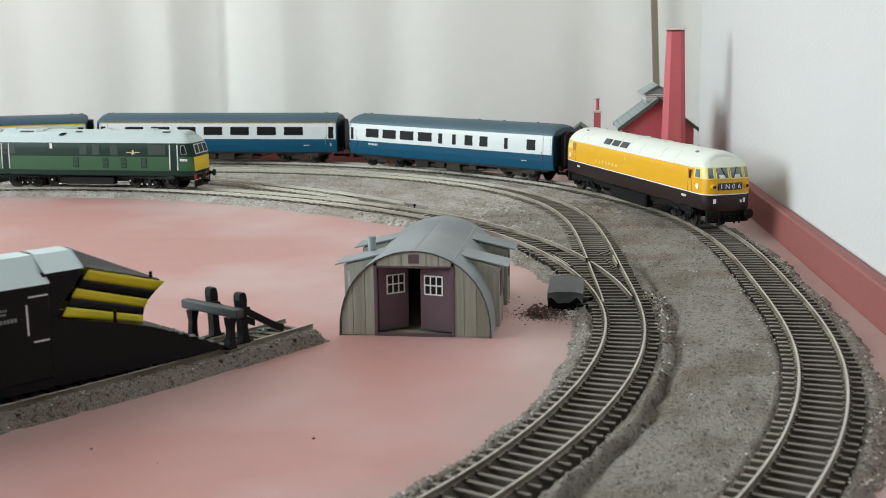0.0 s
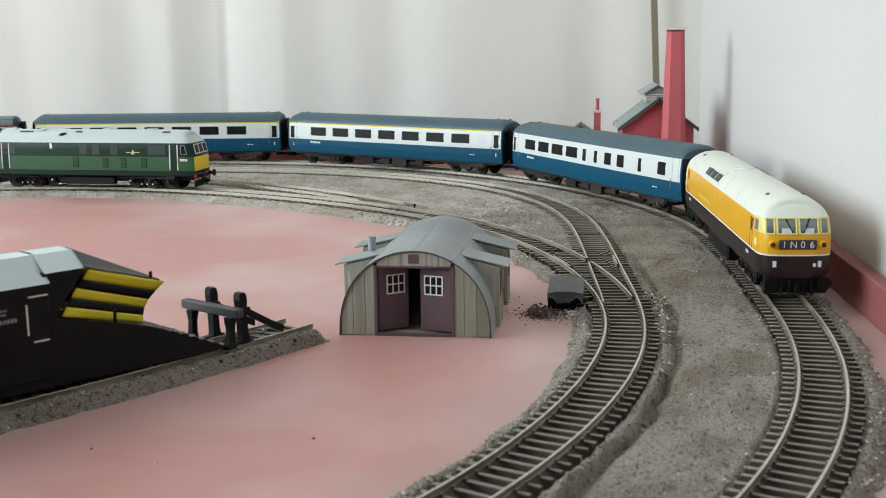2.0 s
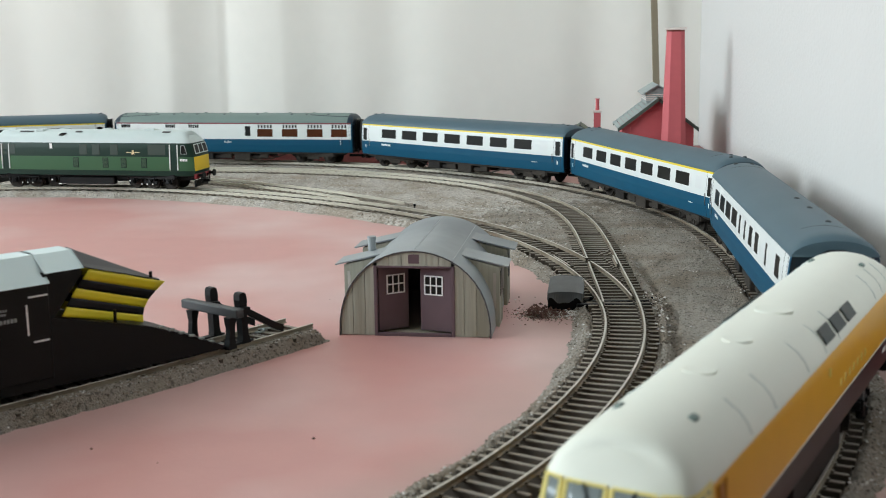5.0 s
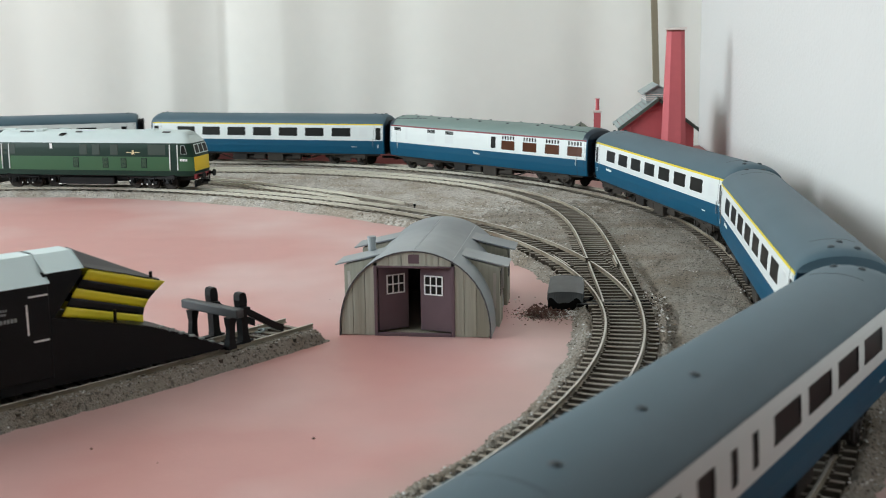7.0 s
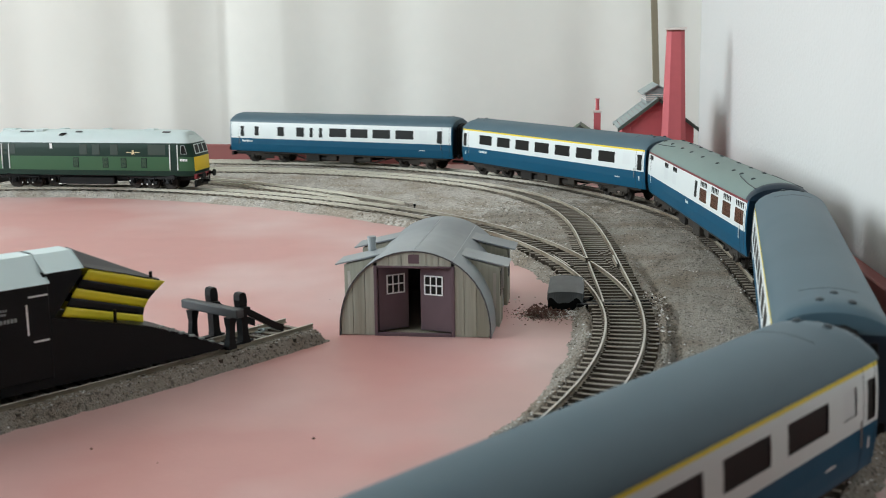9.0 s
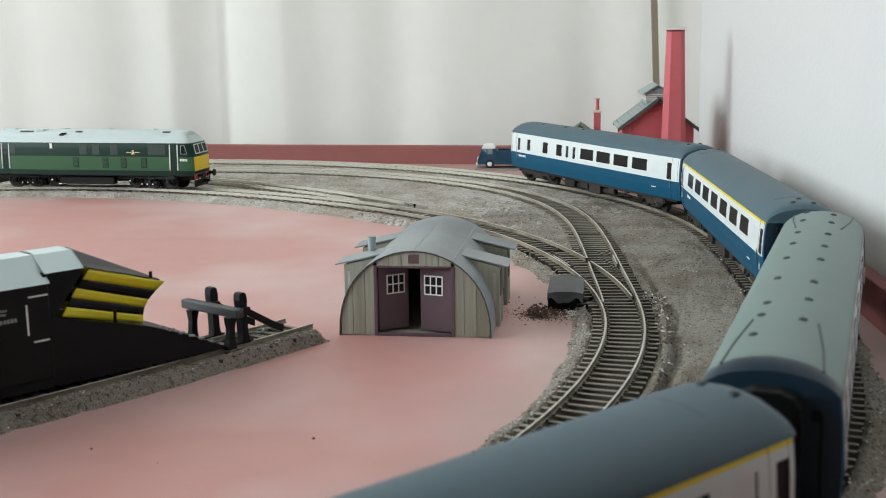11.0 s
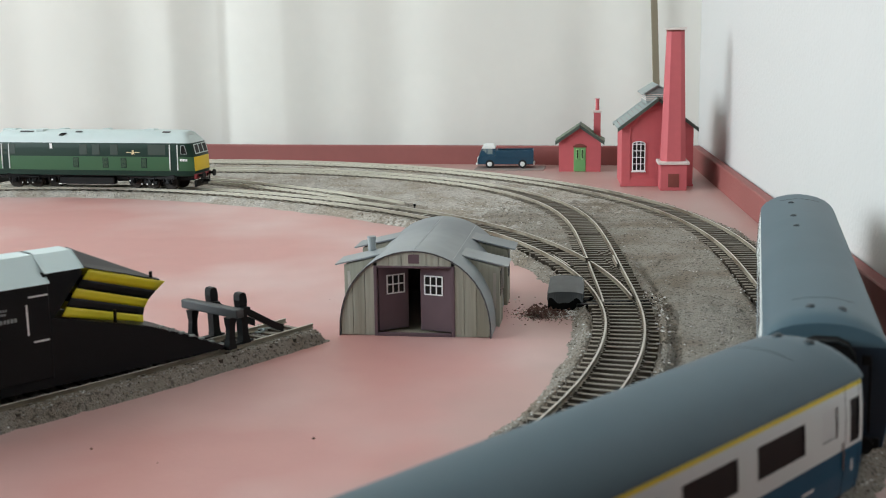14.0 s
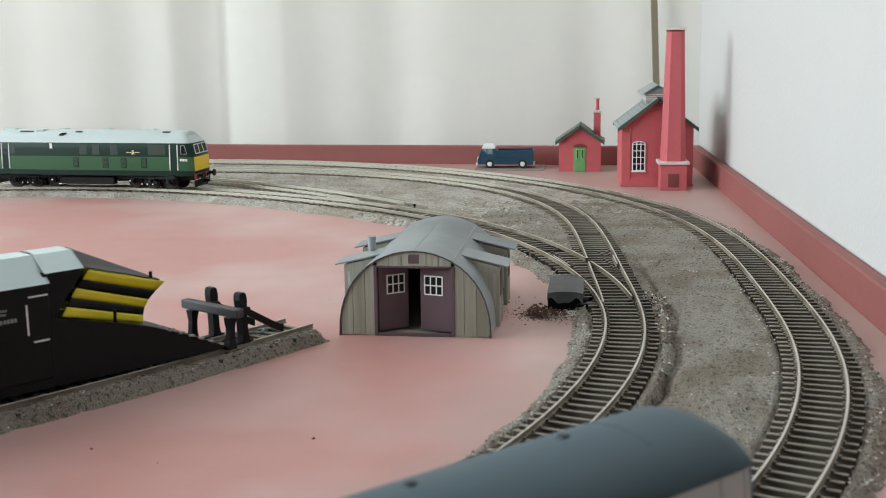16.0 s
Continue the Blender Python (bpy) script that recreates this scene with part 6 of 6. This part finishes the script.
def lamp_shed():
    c = thing("lamp_hut", pose(0.1358, 1.1445, 0, 0, 0, -8.0), "little red hut with a green door and mossy roof", "hut")
    W, D, E, R = 41.0, 32.0, 30.5, 44.5
    bm = bmesh.new()
    gable(bm, W, D, E, R)
    part("wall", bm, BRICK, c)
    roof_slopes(c, W, D, E, R, 3.4, 2.5, SHEDROOF, BARGE, sheets=5)
    bm = bmesh.new()
    box(bm, -5.8, 5.8, -0.6, 0.3, 0.2, 25.0, bevel=0.3)
    d = part("door", bm, DOORGREEN, c, "bright green door with two glazed slots")
    for s in (-1, 1):
        bm = bmesh.new()
        box(bm, s * 2.4 - 1.3, s * 2.4 + 1.3, -0.85, -0.5, 12, 22.5, bevel=0.2)
        part("door_pane", bm, mat_pale_green, d)
        bm = bmesh.new()
        box(bm, s * 2.4 - 0.55, s * 2.4 + 0.55, -1.0, -0.7, 13, 21.5)
        part("glazed_slot", bm, PANE, d)
    bm = bmesh.new()
    pts = [(-6.8, 25), (-6.8, 24), (6.8, 24), (6.8, 25), (3.5, 27.0), (0, 27.6), (-3.5, 27.0)]
    slab(bm, [(x, -0.5, z) for x, z in pts], 0.7)
    part("door_arch", bm, mat_rust, c)
    bm = bmesh.new()
    box(bm, 13.2, 20.0, 14, 21, 24, 57.0, bevel=0.2)
    ch = part("chimney", bm, BRICK, c)
    bm = bmesh.new()
    box(bm, 12.4, 20.8, 13.2, 21.8, 56.8, 59.0, bevel=0.3)
    part("chimney_cap", bm, STONE, ch)
    bm = bmesh.new()
    tube(bm, (16.6, 17.5, 58.8), (16.6, 17.5, 69.5), 2.0, 1.7, n=12)
    tube(bm, (16.6, 17.5, 69.5), (16.6, 17.5, 70.6), 2.2, n=12)
    part("chimney_pot", bm, BRICK, ch)


mat_pale_green = mat("pale_green_trim", srgb(150, 205, 140), 0.5)
engine_house()
chimney()
lamp_shed()


# ---- pickup truck ----
def pickup():
    bm = bmesh.new()
    box(bm, -36, 34, -17, 17, 0, 1.0, bevel=0.2)
    tagged(part("base_card", bm, PLATE, at=pose(0.0705, 1.178, 0, 0, 0, -9.5)), "thin grey card base under the pickup truck", "card base")
    c = thing("pickup_truck", pose(0.0655, 1.1835, 0.001, 0, 0, 174), "dark teal drop-side pickup truck with a white cab roof", "truck")
    bm = bmesh.new()
    loft(bm, [[(x, y * k, z) for x, z in ((-27.5, 4.0), (-27.8, 8), (-27.5, 12), (11, 12), (26.4, 12.4), (28.0, 9.5), (28.4, 5.5), (27.6, 4.0))] for y, k in ((-10.6, 1), (-10.9, 1), (10.9, 1), (10.6, 1))], close=True, caps=False)
    for y in (-10.6, 10.6):
        bm.faces.new([bm.verts.new((x * 0.001, y * 0.001, z * 0.001)) for x, z in ((-27.5, 4.0), (-27.8, 8), (-27.5, 12), (11, 12), (26.4, 12.4), (28.0, 9.5), (28.4, 5.5), (27.6, 4.0))])
    part("body", bm, TRUCKBLUE, c)
    bm = bmesh.new()
    for x0, x1, y0, y1 in ((-28, 10, -11.2, -10.2), (-28, 10, 10.2, 11.2), (-28, -27, -10.2, 10.2), (9, 10, -10.2, 10.2)):
        box(bm, x0, x1, y0, y1, 10.5, 18.0, bevel=0.2)
    part("drop_sides", bm, TRUCKBLUE, c)
    bm = bmesh.new()
    loft(bm, [[(x, -w, z), (x2, -w, z), (x2, w, z), (x, w, z)] for x, x2, w, z in ((10.5, 26.8, 10.4, 12.0), (10.8, 25.0, 9.8, 17.0), (11.2, 22.8, 9.2, 21.5))], close=True, caps=False)
    cab = part("cab", bm, TRUCKBLUE, c)
    bm = bmesh.new()
    loft(bm, [[(x, -w, z), (x2, -w, z), (x2, w, z), (x, w, z)] for x, x2, w, z in ((10.5, 24.2, 9.6, 19.8), (10.7, 23.6, 9.5, 21.4), (11.4, 22.6, 9.0, 23.0), (13, 21, 7, 23.7))], close=True, caps=False)
    bm.faces.new([bm.verts.new((x * 0.001, y * 0.001, 0.0237)) for x, y in ((13, -7), (21, -7), (21, 7), (13, 7))])
    part("cab_roof", bm, WHITE, c, "white cab roof")
    for s in (-1, 1):
        bm = bmesh.new()
        slab(bm, [(13.2, s * 10.25, 13.2), (18.6, s * 10.25, 13.2), (18.2, s * 9.4, 20.6), (13.4, s * 9.4, 20.6)], 0.3)
        slab(bm, [(19.6, s * 10.25, 13.2), (25.0, s * 10.2, 13.2), (22.4, s * 9.4, 20.6), (19.2, s * 9.4, 20.6)], 0.3)
        part("cab_window", bm, GLASS, c)
        bm = bmesh.new()
        tube(bm, (28.0, s * 7.4, 9.2), (28.8, s * 7.4, 9.2), 1.7, n=14)
        part("headlight", bm, WHITE, c)
    bm = bmesh.new()
    slab(bm, [(26.9, -9, 13.0), (26.9, 9, 13.0), (23.6, 8.4, 20.6), (23.6, -8.4, 20.6)], 0.3)
    part("windscreen", bm, GLASS, c)
    bm = bmesh.new()
    box(bm, 28.0, 30.0, -10.6, 10.6, 3.4, 5.4, bevel=0.5)
    part("bumper", bm, WHITE, c, "white front bumper")
    bm = bmesh.new()
    box(bm, -29.4, -27.6, -10.2, 10.2, 3.4, 5.2, bevel=0.5)
    part("bumper", bm, WHITE, c)
    for x in (-17.0, 16.0):
        for s in (-1, 1):
            bm = bmesh.new()
            tube(bm, (0, -1.9, 0), (0, 1.9, 0), 4.3, n=22)
            w = part("wheel", bm, RUBBER, c, at=pose(x * 0.001, s * 0.0094, 0.0043))
            bm = bmesh.new()
            tube(bm, (0, s * 1.7, 0), (0, s * 2.15, 0), 2.6, 2.2, n=18)
            part("hubcap", bm, WHITE, w)


pickup()


# ---- point motor cover and the dirt round it ----
def motor_cover():
    c = thing("point_motor_cover", pose(0.0605, 0.566, 0, 0, 0, -8), "glossy grey-black moulded cover over the point motor", "point motor cover")
    bm = bmesh.new()
    loft(bm, [[(-w, y, 0), (-w, y, z), (w, y, z), (w, y, 0)] for y, w, z in ((0, 8.2, 8.4), (0.6, 8.7, 9.0), (17, 8.6, 12), (17.6, 8.3, 11.5))], caps=True)
    part("case", bm, BLACK, c)
    n = 16                                                  # lid with a wavy skirt
    bm = bmesh.new()
    rows = []
    for q in range(3):
        row = []
        for i in range(n + 1):
            t = i / n
            x = -8.9 + 17.8 * t
            wave = 1.5 * math.sin(t * 9.2 + 0.6) + 0.8 * math.sin(t * 17)
            bow = 1.6 * (abs(2 * t - 1) ** 3)
            y, z = ((-0.9, 5.6 + wave * 0.9), (0.3, 10.2), (18.6, 14.8))[q]
            row.append((x * (0.93 if q == 2 else 1), y, z - 0.6 * bow * (1 if q else 0.4)))
        rows.append(row)
    loft(bm, rows, caps=False)
    ob = part("lid", bm, MOTOR, c, "grey glossy lid with a wavy edge")
    so = ob.modifiers.new("t", "SOLIDIFY")
    so.thickness = 0.0006
    for s in (-1, 1):
        bm = bmesh.new()
        slab(bm, [(s * 8.8, -0.6, 7.4), (s * 8.8, 18.4, 9), (s * 8.5, 18.4, 13.0), (s * 8.8, 1.6, 10.0)], 0.5)
        part("lid_side", bm, MOTOR, c)
    bm = bmesh.new()
    pts = [(9, 4, 5.0), (12, 4.5, 5.4), (13.4, 3.6, 6.4), (12.6, 2.4, 7.0)]
    for a, b in zip(pts, pts[1:]):
        tube(bm, a, b, 0.6, n=6)
    part("linkage", bm, BLACK, c)


motor_cover()


def crumbs():
    """Crumbs of dirt scattered by the motor cover and specks on the paint."""
    rnd = random.Random(31)
    v, f, mi = [], [], []
    for _ in range(3600):
        a, r = rnd.uniform(0, 6.28), abs(rnd.gauss(0, 0.0052))
        stones((v, f, mi), 0.050 + r * math.cos(a) * 1.3, 0.561 + r * math.sin(a) * 1.2, 0.0001 + max(0.0, 0.0022 - 0.3 * r) * rnd.random(), rnd.uniform(0.00025, 0.0006), rnd)
    for _ in range(40):
        stones((v, f, mi), rnd.uniform(0.022, 0.06), rnd.uniform(0.54, 0.60), 0.0001, rnd.uniform(0.0003, 0.0007), rnd)
    for _ in range(130):                                    # clods of brown scatter heaped against the cover
        stones((v, f, mi), rnd.gauss(0.0485, 0.0046), rnd.gauss(0.5635, 0.0050), 0.0002 + 0.0016 * rnd.random(), rnd.uniform(0.0008, 0.0018), rnd)
        mi[-4:] = [0] * 4
    for _ in range(420):                                    # a spill of pale ballast against the cover
        stones((v, f, mi), rnd.gauss(0.067, 0.0042), rnd.gauss(0.5575, 0.0034), 0.0001 + 0.0016 * rnd.random(), rnd.uniform(0.0004, 0.0009), rnd)
        mi[-4:] = [rnd.choice((1, 2, 2))] * 4
    s0, s1 = s_at_y(MIDDLE, 0.585, -0.1, 0.4), s_at_y(MIDDLE, 0.46, -0.1, 0.4)
    for _ in range(480):                                    # rough clods along the outer sleeper ends by the turnout
        q = s0 + (s1 - s0) * min(1.0, abs(rnd.gauss(0.1, 0.35)))
        x, y, th = along(MIDDLE, q)
        o = rnd.gauss(0.0185, 0.0022)
        stones((v, f, mi), x - math.sin(th) * o, y + math.cos(th) * o, 0.0040 + 0.0014 * rnd.random(), rnd.uniform(0.0004, 0.0010), rnd)
        mi[-4:] = [rnd.choice((1, 1, 4, 4, 4, 2))] * 4
    me = bpy.data.meshes.new("scatter_crumbs")
    me.from_pydata(v, [], f)
    for m in (SCATTER, STONE_MATS[1], STONE_MATS[2], SCATTER, STONE_MATS[3]):
        me.materials.append(m)
    me.polygons.foreach_set("material_index", mi)
    tagged(new("scatter_crumbs", me), "dark brown crumbs of scatter by the point motor cover", "scatter", kind="stuff")
    for x, y, r in ((-0.121, 0.379, 0.0009), (-0.046, 0.386, 0.0008), (-0.060, 0.60, 0.0006), (-0.095, 0.365, 0.0005)):
        v, f, mi = [], [], []
        stones((v, f, mi), x, y, 0.0001, r, rnd)
        me = bpy.data.meshes.new("dirt_speck")
        me.from_pydata(v, [], f)
        me.materials.append(SCATTER)
        tagged(new("dirt_speck", me), "dark speck of dirt lying on the pink board", "speck", "specks on the board")


crumbs()
bm = bmesh.new()
tube(bm, (0, 0, 0), (0, 0, 2.6), 0.6, n=8)
box(bm, -0.9, 0.9, -0.6, 0.6, 2.0, 3.8, bevel=0.2)
tagged(part("ground_signal", bm, BLACK, at=pose(-0.0215, 0.893, 0.0035)), "tiny black post beside the inner turnout", "post")
tracks()


# ---- motion: the express runs round the outer line ----
def motions():
    times = [0, 2, 4.2, 6.3, 7.8, 9.2, 11.3, 13, 14.5, 16]
    run = [0.033, 0.2412, 0.496, 0.7934, 1.0548, 1.311, 1.6681, 1.9493, 2.2003, 2.4667]
    n = len(times)
    h = np.diff(times)
    a, b = np.eye(n), np.zeros(n)
    for i in range(1, n - 1):
        a[i, i - 1:i + 2] = h[i - 1], 2 * (h[i - 1] + h[i]), h[i]
        b[i] = 6 * ((run[i + 1] - run[i]) / h[i] - (run[i] - run[i - 1]) / h[i - 1])
    curve = np.linalg.solve(a, b)

    def way(t):
        i = min(max(int(np.searchsorted(times, t)) - 1, 0), n - 2)
        p, q = (times[i + 1] - t) / h[i], (t - times[i]) / h[i]
        return p * run[i] + q * run[i + 1] + ((p ** 3 - p) * curve[i] + (q ** 3 - q) * curve[i + 1]) * h[i] ** 2 / 6

    moments = [0.4 * i for i in range(41)]
    for i, vehicle in enumerate(TRAIN):
        shift = (-0.0076, 0.2649, 0.5440, 0.8176, 1.0937, 1.3657, 1.6440)[i]          # how far each vehicle trails
        reach = 0.078 if i == 0 else 0.088
        bogies = [o for o in vehicle.children if o.name.startswith("bogie")]
        rows, turns = [], {o: [] for o in bogies}
        for t in moments:
            m, fore, aft = sit(OUTER, way(t) - shift, reach)
            rows.append((t, m))
            for o in bogies:
                ahead = o.matrix_basis.translation.x > 0
                turns[o].append((t, pose(reach if ahead else -reach, 0, 0, 0, 0, fore if ahead else aft)))
        walk(vehicle, rows)
        for o in bogies:
            walk(o, turns[o])


motions()
